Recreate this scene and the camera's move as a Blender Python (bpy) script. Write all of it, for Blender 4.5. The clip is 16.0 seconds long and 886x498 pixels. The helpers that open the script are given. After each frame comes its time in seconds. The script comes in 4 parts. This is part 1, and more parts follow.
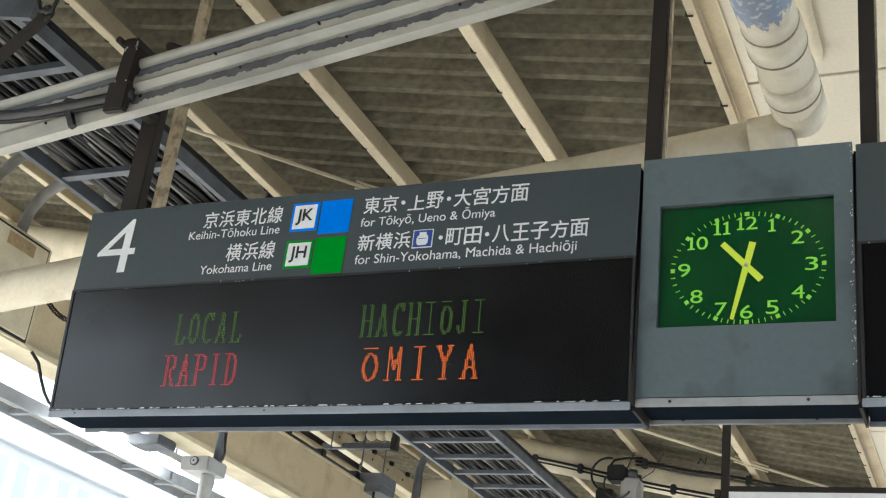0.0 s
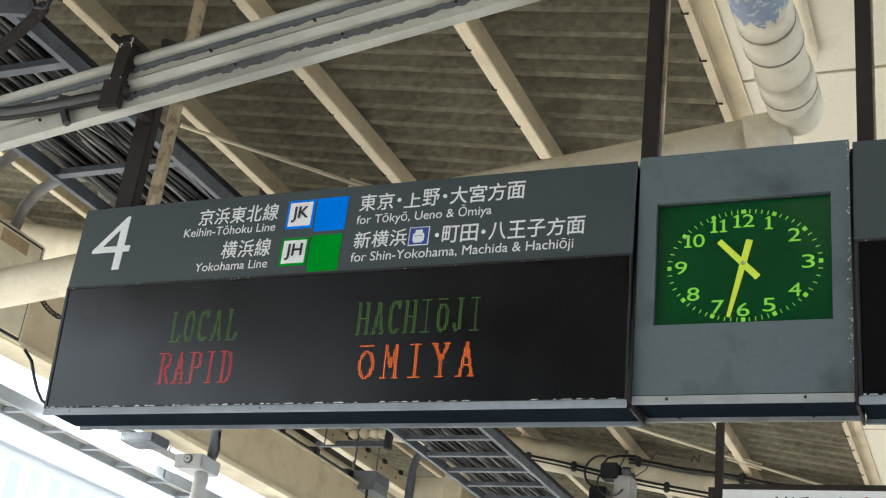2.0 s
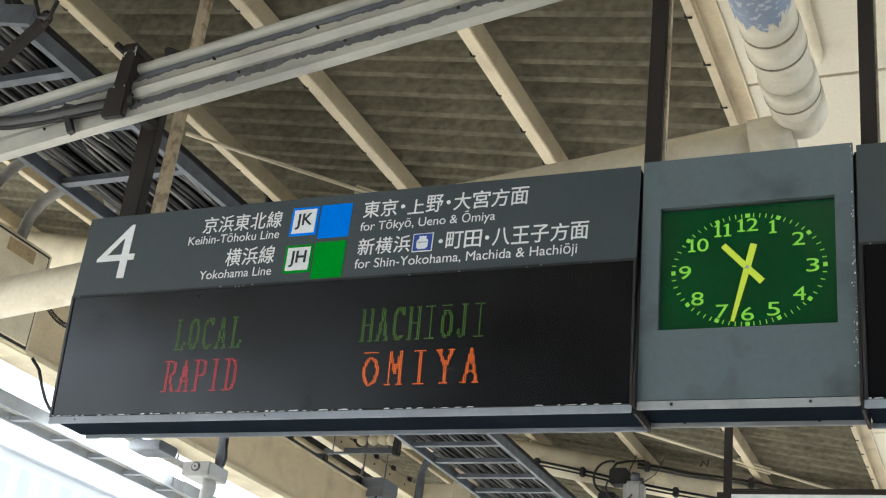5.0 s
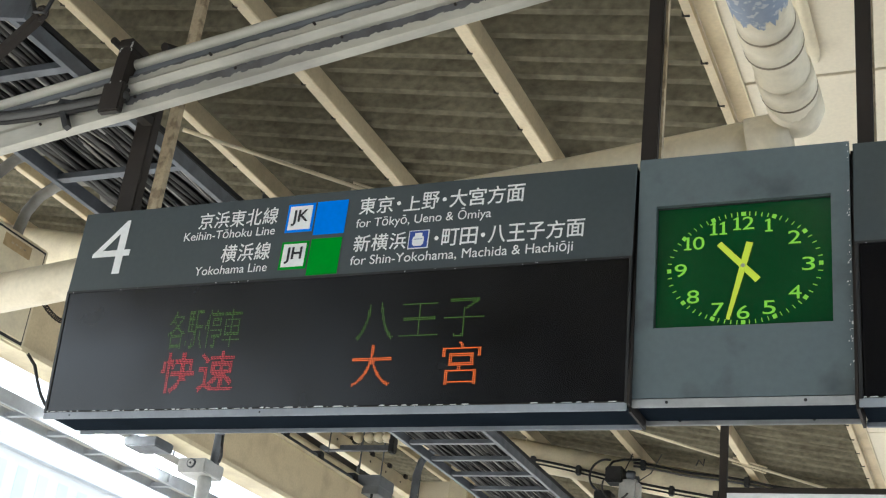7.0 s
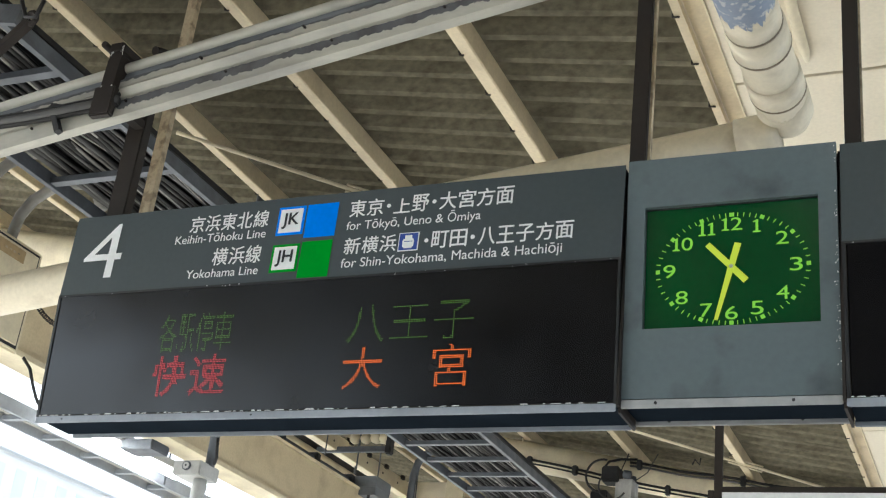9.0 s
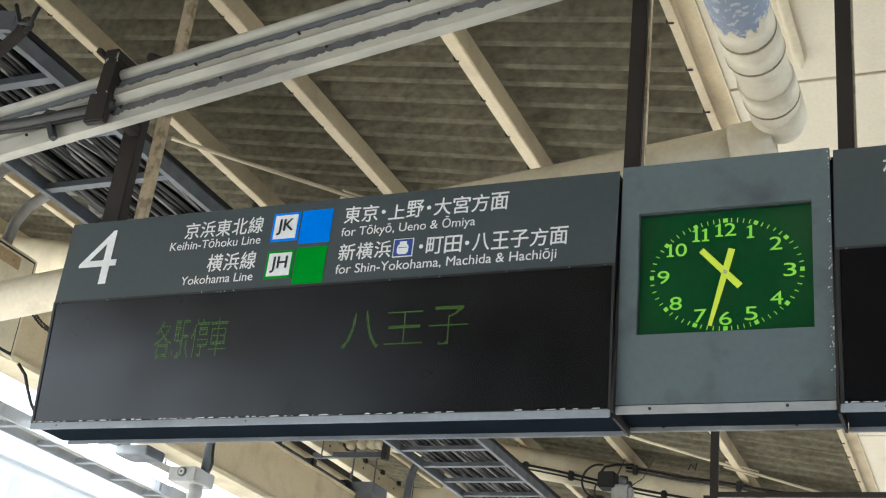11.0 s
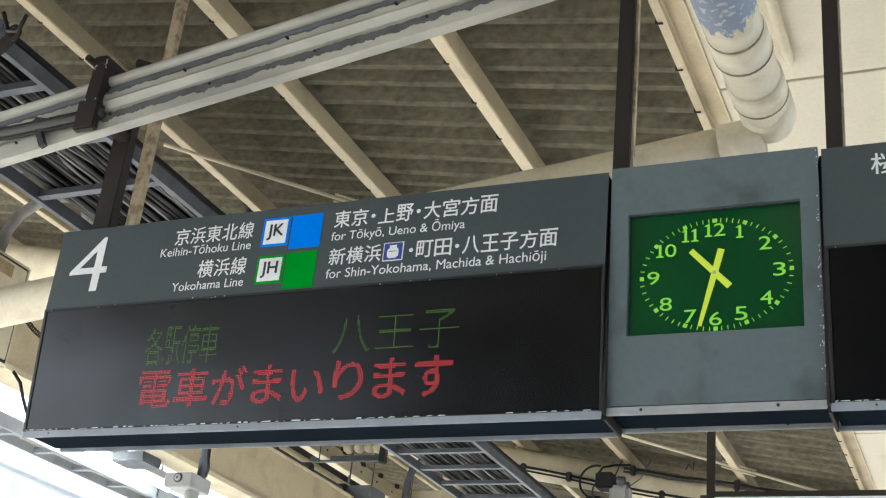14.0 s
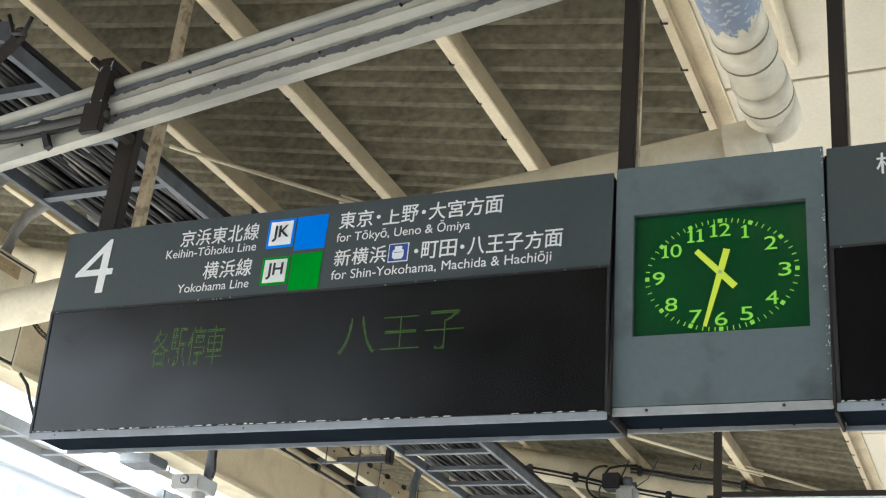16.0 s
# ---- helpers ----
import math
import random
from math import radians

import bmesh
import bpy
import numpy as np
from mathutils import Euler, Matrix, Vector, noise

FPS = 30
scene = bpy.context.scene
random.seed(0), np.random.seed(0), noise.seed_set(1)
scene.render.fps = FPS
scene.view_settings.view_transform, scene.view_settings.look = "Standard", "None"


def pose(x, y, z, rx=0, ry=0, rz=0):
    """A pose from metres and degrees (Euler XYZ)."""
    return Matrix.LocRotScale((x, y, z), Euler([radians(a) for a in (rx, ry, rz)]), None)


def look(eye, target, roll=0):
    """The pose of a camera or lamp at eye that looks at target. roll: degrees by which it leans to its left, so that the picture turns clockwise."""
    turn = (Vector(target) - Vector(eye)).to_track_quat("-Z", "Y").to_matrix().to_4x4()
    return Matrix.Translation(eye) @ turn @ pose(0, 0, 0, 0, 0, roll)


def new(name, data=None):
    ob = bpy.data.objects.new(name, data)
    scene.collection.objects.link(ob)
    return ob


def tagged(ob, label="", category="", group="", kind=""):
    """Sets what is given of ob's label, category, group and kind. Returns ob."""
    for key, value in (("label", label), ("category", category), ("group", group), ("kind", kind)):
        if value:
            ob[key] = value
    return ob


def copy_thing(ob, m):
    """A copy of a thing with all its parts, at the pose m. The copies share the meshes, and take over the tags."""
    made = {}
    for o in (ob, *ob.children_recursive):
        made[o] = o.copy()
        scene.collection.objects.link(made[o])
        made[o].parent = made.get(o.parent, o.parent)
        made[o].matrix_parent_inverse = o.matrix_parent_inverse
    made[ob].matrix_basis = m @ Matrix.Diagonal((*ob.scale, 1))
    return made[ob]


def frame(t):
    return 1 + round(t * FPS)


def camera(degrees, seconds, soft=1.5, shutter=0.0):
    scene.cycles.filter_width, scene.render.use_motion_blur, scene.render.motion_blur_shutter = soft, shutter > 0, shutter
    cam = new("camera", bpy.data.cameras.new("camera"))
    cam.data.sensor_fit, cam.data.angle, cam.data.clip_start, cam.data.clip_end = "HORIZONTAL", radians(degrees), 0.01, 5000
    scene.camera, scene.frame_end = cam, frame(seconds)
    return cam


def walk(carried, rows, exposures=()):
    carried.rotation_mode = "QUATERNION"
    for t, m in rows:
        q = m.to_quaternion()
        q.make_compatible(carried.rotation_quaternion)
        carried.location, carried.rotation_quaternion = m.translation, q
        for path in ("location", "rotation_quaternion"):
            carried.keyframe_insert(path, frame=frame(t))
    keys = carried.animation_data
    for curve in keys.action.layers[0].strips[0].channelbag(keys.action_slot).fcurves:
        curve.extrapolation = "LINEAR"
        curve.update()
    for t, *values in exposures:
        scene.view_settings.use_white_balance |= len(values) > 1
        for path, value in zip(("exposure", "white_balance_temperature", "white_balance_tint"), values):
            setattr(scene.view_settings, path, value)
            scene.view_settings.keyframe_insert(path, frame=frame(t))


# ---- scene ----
cam = camera(38.29, 16.0, soft=1.2)
PATH = [
    (0, (0.8415, -2.8903, 1.5215), (0.0500, -1.2522, 2.3523), 7.455),
    (0.5, (0.8454, -2.8927, 1.5224), (0.0580, -1.2539, 2.3556), 7.471),
    (1, (0.8412, -2.8919, 1.5240), (0.0547, -1.2530, 2.3579), 7.436),
    (1.5, (0.8320, -2.8897, 1.5213), (0.0486, -1.2468, 2.3505), 7.567),
    (2, (0.8291, -2.8891, 1.5215), (0.0485, -1.2451, 2.3508), 7.331),
    (2.5, (0.8238, -2.8789, 1.5212), (0.0443, -1.2319, 2.3456), 7.587),
    (3, (0.8201, -2.8702, 1.5222), (0.0389, -1.2257, 2.3500), 7.307),
    (3.5, (0.8231, -2.8724, 1.5225), (0.0336, -1.2325, 2.3515), 6.921),
    (4, (0.8342, -2.8842, 1.5250), (0.0403, -1.2514, 2.3640), 7.047),
    (6.5, (0.8416, -2.8757, 1.5238), (0.0532, -1.2366, 2.3555), 7.285),
    (7, (0.8425, -2.8752, 1.5244), (0.0536, -1.2375, 2.3584), 7.332),
    (7.5, (0.8497, -2.8701, 1.5228), (0.0608, -1.2308, 2.3536), 7.151),
    (8, (0.8561, -2.8717, 1.5247), (0.0673, -1.2312, 2.3532), 6.987),
    (8.5, (0.8638, -2.8746, 1.5252), (0.0746, -1.2362, 2.3576), 6.904),
    (9, (0.8673, -2.8765, 1.5271), (0.0812, -1.2379, 2.3621), 6.979),
    (11.5, (0.8753, -2.8793, 1.5291), (0.0957, -1.2420, 2.3724), 6.838),
    (12, (0.8774, -2.8796, 1.5303), (0.0928, -1.2417, 2.3681), 6.794),
    (12.5, (0.8787, -2.8753, 1.5297), (0.0997, -1.2335, 2.3648), 6.596),
    (13, (0.8861, -2.8730, 1.5275), (0.1046, -1.2355, 2.3688), 6.228),
    (13.5, (0.8850, -2.8695, 1.5316), (0.1049, -1.2310, 2.3722), 6.364),
    (14, (0.8915, -2.8701, 1.5341), (0.1152, -1.2327, 2.3805), 6.145),
    (14.5, (0.8928, -2.8723, 1.5312), (0.1160, -1.2362, 2.3795), 6.370),
    (15, (0.8925, -2.8680, 1.5318), (0.1120, -1.2320, 2.3770), 6.224),
    (15.5, (0.8900, -2.8725, 1.5308), (0.1070, -1.2379, 2.3763), 6.179),
    (16, (0.8943, -2.8690, 1.5346), (0.1091, -1.2360, 2.3812), 6.112),
]
walk(cam, [(t, look(eye, target, roll)) for t, eye, target, roll in PATH], exposures=((0, 2.03, 5900, 6), (9, 2.07, 5900, 6), (12.5, 2.17, 5900, 6), (16, 2.17, 5900, 6)))

# ---- world, daylight, exposure ----
world = bpy.data.worlds.new("overcast_sky")
scene.world = world
world.use_nodes = True
wn, wl = world.node_tree.nodes, world.node_tree.links
sky = wn.new("ShaderNodeTexSky")
sky.sky_type, sky.sun_disc = "NISHITA", False
sky.sun_elevation, sky.sun_rotation = radians(40), radians(-90)
sky.air_density, sky.dust_density, sky.ozone_density = 1.0, 3.0, 1.0
wn["Background"].inputs["Strength"].default_value = 0.15
haze = wn.new("ShaderNodeHueSaturation")
haze.inputs["Saturation"].default_value = 0.4
wl.new(sky.outputs["Color"], haze.inputs["Color"])
wl.new(haze.outputs["Color"], wn["Background"].inputs["Color"])

sun_data = bpy.data.lights.new("sun", "SUN")
sun_data.energy, sun_data.angle, sun_data.color = 3.6, radians(5), (1.0, 0.97, 0.91)
sun = new("sun", sun_data)
sun.matrix_world = look((-36, 0, 30), (0, 0, 0))


# ---- materials ----
def material(name, color, rough=0.6, metal=0.0, dirt=None, scale=6.0, amount=0.5, bump=0.15, fine=60.0, lo=0.42, hi=0.62, emit=0.0, stretch=(1, 1, 1), random_tone=0.0, grain=0.06):
    """A surface with large stains and fine grain, both in metres."""
    m = bpy.data.materials.new(name)
    m.use_nodes = True
    n, l = m.node_tree.nodes, m.node_tree.links
    b = n["Principled BSDF"]
    b.inputs["Roughness"].default_value, b.inputs["Metallic"].default_value = rough, metal
    tc = n.new("ShaderNodeTexCoord")
    mp = n.new("ShaderNodeMapping")
    mp.inputs["Scale"].default_value = stretch
    geo = n.new("ShaderNodeNewGeometry")
    l.new(geo.outputs["Position"], mp.inputs["Vector"])
    big, small = n.new("ShaderNodeTexNoise"), n.new("ShaderNodeTexNoise")
    for node, s, d in ((big, scale, 6), (small, fine, 3)):
        node.inputs["Scale"].default_value, node.inputs["Detail"].default_value = s, d
        l.new(mp.outputs["Vector"], node.inputs["Vector"])
    ramp = n.new("ShaderNodeMapRange")
    ramp.inputs["From Min"].default_value, ramp.inputs["From Max"].default_value = lo, hi
    l.new(big.outputs["Fac"], ramp.inputs["Value"])
    mix = n.new("ShaderNodeMix")
    mix.data_type = "RGBA"
    dirt = dirt or tuple(c * 0.6 for c in color)
    mix.inputs["A"].default_value, mix.inputs["B"].default_value = (*color, 1), (*dirt, 1)
    amt = n.new("ShaderNodeMath")
    amt.operation = "MULTIPLY"
    amt.inputs[1].default_value = amount
    l.new(ramp.outputs["Result"], amt.inputs[0])
    l.new(amt.outputs[0], mix.inputs["Factor"])
    tone = n.new("ShaderNodeHueSaturation")
    val = n.new("ShaderNodeMapRange")
    val.inputs["From Min"].default_value, val.inputs["From Max"].default_value = 0.25, 0.75
    val.inputs["To Min"].default_value, val.inputs["To Max"].default_value = 1 - grain, 1 + grain
    l.new(small.outputs["Fac"], val.inputs["Value"])
    l.new(mix.outputs["Result"], tone.inputs["Color"])
    if random_tone:
        info, mul = n.new("ShaderNodeObjectInfo"), n.new("ShaderNodeMath")
        sp = n.new("ShaderNodeMapRange")
        sp.inputs["To Min"].default_value, sp.inputs["To Max"].default_value = 1 - random_tone, 1 + random_tone
        mul.operation = "MULTIPLY"
        l.new(info.outputs["Random"], sp.inputs["Value"])
        l.new(sp.outputs["Result"], mul.inputs[0])
        l.new(val.outputs["Result"], mul.inputs[1])
        l.new(mul.outputs[0], tone.inputs["Value"])
    else:
        l.new(val.outputs["Result"], tone.inputs["Value"])
    l.new(tone.outputs["Color"], b.inputs["Base Color"])
    if bump:
        bp = n.new("ShaderNodeBump")
        bp.inputs["Strength"].default_value, bp.inputs["Distance"].default_value = bump, 0.004
        l.new(small.outputs["Fac"], bp.inputs["Height"])
        l.new(bp.outputs["Normal"], b.inputs["Normal"])
    rr = n.new("ShaderNodeMapRange")
    rr.inputs["To Min"].default_value, rr.inputs["To Max"].default_value = max(rough - 0.1, 0.02), min(rough + 0.15, 1)
    l.new(big.outputs["Fac"], rr.inputs["Value"])
    l.new(rr.outputs["Result"], b.inputs["Roughness"])
    if emit:
        b.inputs["Emission Color"].default_value, b.inputs["Emission Strength"].default_value = (*color, 1), emit
    return m


def glow(name, color, strength):
    m = bpy.data.materials.new(name)
    m.use_nodes = True
    b = m.node_tree.nodes["Principled BSDF"]
    b.inputs["Base Color"].default_value = (*[c * 0.3 for c in color], 1)
    b.inputs["Emission Color"].default_value, b.inputs["Emission Strength"].default_value = (*color, 1), strength
    return m


CREAM = material("cream_paint", (0.63, 0.53, 0.345), 0.5, dirt=(0.34, 0.265, 0.17), scale=5, amount=0.45, bump=0.2, lo=0.48, hi=0.72, grain=0.08)
TAN = material("flaking_tan_paint", (0.42, 0.34, 0.22), 0.6, dirt=(0.17, 0.13, 0.08), scale=22, amount=0.75, bump=0.5, fine=90, lo=0.5, hi=0.62, grain=0.15)
CREAM_PALE = material("pale_cream_paint", (0.74, 0.655, 0.455), 0.5, dirt=(0.48, 0.4, 0.28), scale=4, amount=0.5)
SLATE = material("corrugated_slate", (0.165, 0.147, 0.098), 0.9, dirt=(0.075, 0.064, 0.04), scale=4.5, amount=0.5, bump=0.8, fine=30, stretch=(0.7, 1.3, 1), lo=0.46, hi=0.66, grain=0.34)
WHITE = material("white_soffit_paint", (0.80, 0.715, 0.545), 0.55, dirt=(0.5, 0.42, 0.28), scale=3, amount=0.45, bump=0.15, lo=0.56, hi=0.78, grain=0.05)
PVC = material("white_pvc", (0.72, 0.645, 0.48), 0.4, dirt=(0.38, 0.31, 0.19), scale=9, amount=0.5, bump=0.1, lo=0.53, hi=0.76, grain=0.06)
PATCH = material("blue_grey_primer", (0.25, 0.29, 0.36), 0.6, dirt=(0.6, 0.58, 0.55), scale=48, amount=0.7, lo=0.56, hi=0.62)
BROWN = material("dark_brown_steel", (0.027, 0.022, 0.0185), 0.6, dirt=(0.035, 0.027, 0.021), scale=9, amount=0.6, lo=0.5, hi=0.7)
GREY = material("signal_grey_paint", (0.048, 0.062, 0.067), 0.45, dirt=(0.06, 0.072, 0.075), scale=3, amount=0.4, bump=0.05)
TRUNK = material("dull_white_paint", (0.475, 0.46, 0.39), 0.5, dirt=(0.24, 0.23, 0.21), scale=6, amount=0.6, stretch=(0.4, 1, 1))
PLATE = material("blue_grey_plate", (0.17, 0.185, 0.205), 0.55, dirt=(0.10, 0.105, 0.11), scale=5, amount=0.7, stretch=(0.4, 1, 1))
PEEL = material("bare_grey_patches", (0.11, 0.11, 0.115), 0.7, dirt=(0.06, 0.058, 0.055), scale=14, amount=0.6)
CLOCKGREY = material("weathered_grey_paint", (0.108, 0.138, 0.145), 0.5, dirt=(0.05, 0.062, 0.066), scale=6, amount=0.85, bump=0.1, lo=0.54, hi=0.72)
ALU = material("dull_aluminium", (0.42, 0.43, 0.43), 0.5, 0.3, dirt=(0.27, 0.27, 0.27), scale=9, amount=0.5)
RAIL = material("blue_grey_aluminium", (0.3, 0.325, 0.36), 0.42, dirt=(0.2, 0.215, 0.235), scale=6, amount=0.5, bump=0.05)
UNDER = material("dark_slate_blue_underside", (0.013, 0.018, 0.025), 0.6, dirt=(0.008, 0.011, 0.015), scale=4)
GALV = material("galvanised_steel", (0.13, 0.14, 0.155), 0.5, 0.4, dirt=(0.075, 0.08, 0.088), scale=8, amount=0.6)
CABLE = material("black_cable", (0.012, 0.0115, 0.011), 0.6, dirt=(0.04, 0.037, 0.035), scale=5, amount=0.6, bump=0.05, random_tone=0.5)
GRIME = material("brown_grime", (0.20, 0.16, 0.105), 0.8, dirt=(0.34, 0.29, 0.2), scale=30, amount=0.6)
CABLE_GREY = material("grey_cable", (0.075, 0.072, 0.068), 0.6, dirt=(0.035, 0.033, 0.03), scale=6)
CONDUIT = material("grey_flexible_conduit", (0.27, 0.26, 0.235), 0.55, dirt=(0.15, 0.14, 0.12), scale=9, amount=0.6)
BLACK = material("black_plastic", (0.012, 0.012, 0.013), 0.5, dirt=(0.03, 0.03, 0.03), scale=10)
SMOKED = material("smoked_acrylic", (0.004, 0.004, 0.005), 0.2, dirt=(0.007, 0.007, 0.008), scale=5, bump=0.0)
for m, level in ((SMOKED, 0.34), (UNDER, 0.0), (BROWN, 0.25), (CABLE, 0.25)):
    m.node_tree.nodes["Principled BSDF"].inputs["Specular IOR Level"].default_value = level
LETTER = material("white_lettering", (0.82, 0.83, 0.82), 0.5, scale=10, amount=0.1, bump=0.0)
BLUE = material("line_blue", (0.004, 0.21, 0.85), 0.4, scale=10, amount=0.1, bump=0.0)
GREEN = material("line_green", (0.004, 0.28, 0.014), 0.4, scale=10, amount=0.1, bump=0.0)
DARKTEXT = material("dark_lettering", (0.02, 0.022, 0.025), 0.5, scale=10, amount=0.1, bump=0.0)
for m in (BLUE, GREEN):
    m.node_tree.nodes["Principled BSDF"].inputs["Specular IOR Level"].default_value = 0.12
NAVY = material("navy_print", (0.03, 0.07, 0.32), 0.4, scale=10, amount=0.1, bump=0.0)
CHIP = material("bare_paint_chips", (0.75, 0.75, 0.73), 0.6, scale=20, amount=0.2)
# dial, marks and hands get a small added glow that lifts their colour
DIAL = material("green_dial_added_glow", (0.002, 0.042, 0.011), 0.15, dirt=(0.002, 0.055, 0.012), scale=6, bump=0.0, emit=0.05)
DIALMARK = glow("yellow_green_added_glow", (0.30, 0.82, 0.06), 0.13)
HAND = glow("yellow_hand_added_glow", (0.64, 0.78, 0.05), 0.14)
LED_RED = glow("red_led", (1.0, 0.06, 0.08), 0.12)
LED_ORANGE = glow("orange_led", (1.0, 0.17, 0.015), 0.26)
LED_GREEN = glow("green_led", (0.16, 0.42, 0.02), 0.037)
TUBE = glow("fluorescent_tube", (1.0, 0.98, 0.93), 16.0)
CONCRETE = material("platform_asphalt", (0.42, 0.40, 0.37), 0.85, dirt=(0.24, 0.23, 0.22), scale=2)
BALLAST = material("ballast", (0.30, 0.29, 0.27), 0.95, dirt=(0.18, 0.16, 0.14), scale=3)
FACADE = material("white_facade", (0.82, 0.83, 0.83), 0.6, scale=0.5, amount=0.1, bump=0.0)
TEAL = material("pale_teal_glass", (0.74, 0.80, 0.80), 0.3, scale=0.5, amount=0.2, bump=0.0)
BOXGREY = material("light_grey_enclosure", (0.46, 0.46, 0.44), 0.45, dirt=(0.3, 0.29, 0.27), scale=9, amount=0.4)
PAPER = material("brown_paper_label", (0.42, 0.3, 0.15), 0.7, scale=20, amount=0.4)
POSTER = material("white_sign_panel", (0.8, 0.81, 0.83), 0.4, scale=5, amount=0.1, bump=0.0)
REDTEXT = material("red_print", (0.5, 0.02, 0.02), 0.4, scale=10, amount=0.1, bump=0.0)


# ---- mesh helpers ----
def thing(name, label="", category="", group="", kind="", at=(0, 0, 0)):
    ob = new(name)
    ob.location = at
    ob.empty_display_size = 0.05
    return tagged(ob, label, category, group, kind)


def mesh_of(name, bm, mat, smooth=False):
    me = bpy.data.meshes.new(name)
    bmesh.ops.recalc_face_normals(bm, faces=bm.faces[:])
    bm.to_mesh(me)
    bm.free()
    for p in me.polygons:
        p.use_smooth = smooth
    me.materials.append(mat)
    return me


def part(name, bm, mat, parent=None, label="", smooth=False, kind=""):
    ob = new(name, mesh_of(name, bm, mat, smooth))
    if parent:
        ob.parent = parent
        if parent.type == "EMPTY":
            ob.location = [-c for c in parent.location]
    return tagged(ob, label, kind=kind)


def box(bm, x0, x1, y0, y1, z0, z1, bevel=0.0):
    v = [bm.verts.new((x, y, z)) for x in (x0, x1) for y in (y0, y1) for z in (z0, z1)]
    faces = [bm.faces.new([v[i] for i in f]) for f in ((0, 1, 3, 2), (4, 6, 7, 5), (0, 4, 5, 1), (2, 3, 7, 6), (0, 2, 6, 4), (1, 5, 7, 3))]
    if bevel:
        edges = list({e for f in faces for e in f.edges})
        bmesh.ops.bevel(bm, geom=edges, offset=bevel, segments=2, affect="EDGES", clamp_overlap=True)
    return bm


def boxes(*rows, bevel=0.0):
    bm = bmesh.new()
    for r in rows:
        box(bm, *r, bevel=bevel)
    return bm


def prism(bm, outline, x0, x1):
    """An outline in (y, z), drawn out along x."""
    a = [bm.verts.new((x0, y, z)) for y, z in outline]
    b = [bm.verts.new((x1, y, z)) for y, z in outline]
    k = len(outline)
    bm.faces.new(a)
    bm.faces.new(b[::-1])
    for i in range(k):
        bm.faces.new((a[i], b[i], b[(i + 1) % k], a[(i + 1) % k]))
    return bm


def tube(bm, pts, r, sides=12, cap=True):
    """A round bar through the points; r may be one radius or one per point."""
    pts = [Vector(p) for p in pts]
    rad = r if isinstance(r, (list, tuple)) else [r] * len(pts)
    rings, up = [], None
    for i, p in enumerate(pts):
        d = (pts[min(i + 1, len(pts) - 1)] - pts[max(i - 1, 0)]).normalized()
        if up is None:
            up = d.orthogonal().normalized()
        side = d.cross(up).normalized()
        up = side.cross(d).normalized()
        rings.append([bm.verts.new(p + rad[i] * (math.cos(a) * side + math.sin(a) * up)) for a in (2 * math.pi * k / sides for k in range(sides))])
    for a, b in zip(rings, rings[1:]):
        for k in range(sides):
            bm.faces.new((a[k], a[(k + 1) % sides], b[(k + 1) % sides], b[k]))
    if cap:
        bm.faces.new(rings[0][::-1])
        bm.faces.new(rings[-1])
    return bm


def bar(bm, p, q, w, h, up=(0, 0, 1)):
    """A rectangular bar from p to q, w wide and h high."""
    p, q = Vector(p), Vector(q)
    d = (q - p).normalized()
    side = d.cross(Vector(up)).normalized()
    top = side.cross(d).normalized()
    v = [bm.verts.new(c + s * side * w / 2 + t * top * h / 2) for c in (p, q) for s, t in ((-1, -1), (1, -1), (1, 1), (-1, 1))]
    for f in ((0, 1, 2, 3), (7, 6, 5, 4), (0, 4, 5, 1), (1, 5, 6, 2), (2, 6, 7, 3), (3, 7, 4, 0)):
        bm.faces.new([v[i] for i in f])
    return bm


def arc(c, r, a0, a1, u, v, n=10):
    c, u, v = Vector(c), Vector(u), Vector(v)
    return [c + r * (math.cos(radians(a0 + (a1 - a0) * i / n)) * u + math.sin(radians(a0 + (a1 - a0) * i / n)) * v) for i in range(n + 1)]


def glyphs(body, bold=0.0):
    """Built-in font outlines of a line of writing: vertices (n, 2) and triangles."""
    cu = bpy.data.curves.new("writing", "FONT")
    cu.body, cu.size, cu.offset = body, 1.0, bold
    ob = bpy.data.objects.new("writing", cu)
    scene.collection.objects.link(ob)
    dg = bpy.context.evaluated_depsgraph_get()
    me = bpy.data.meshes.new_from_object(ob.evaluated_get(dg))
    me.calc_loop_triangles()
    co = np.array([v.co[:2] for v in me.vertices], float).reshape(-1, 2)
    tri = np.array([t.vertices[:] for t in me.loop_triangles], int).reshape(-1, 3)
    bpy.data.objects.remove(ob)
    bpy.data.meshes.remove(me)
    bpy.data.curves.remove(cu)
    return co, tri


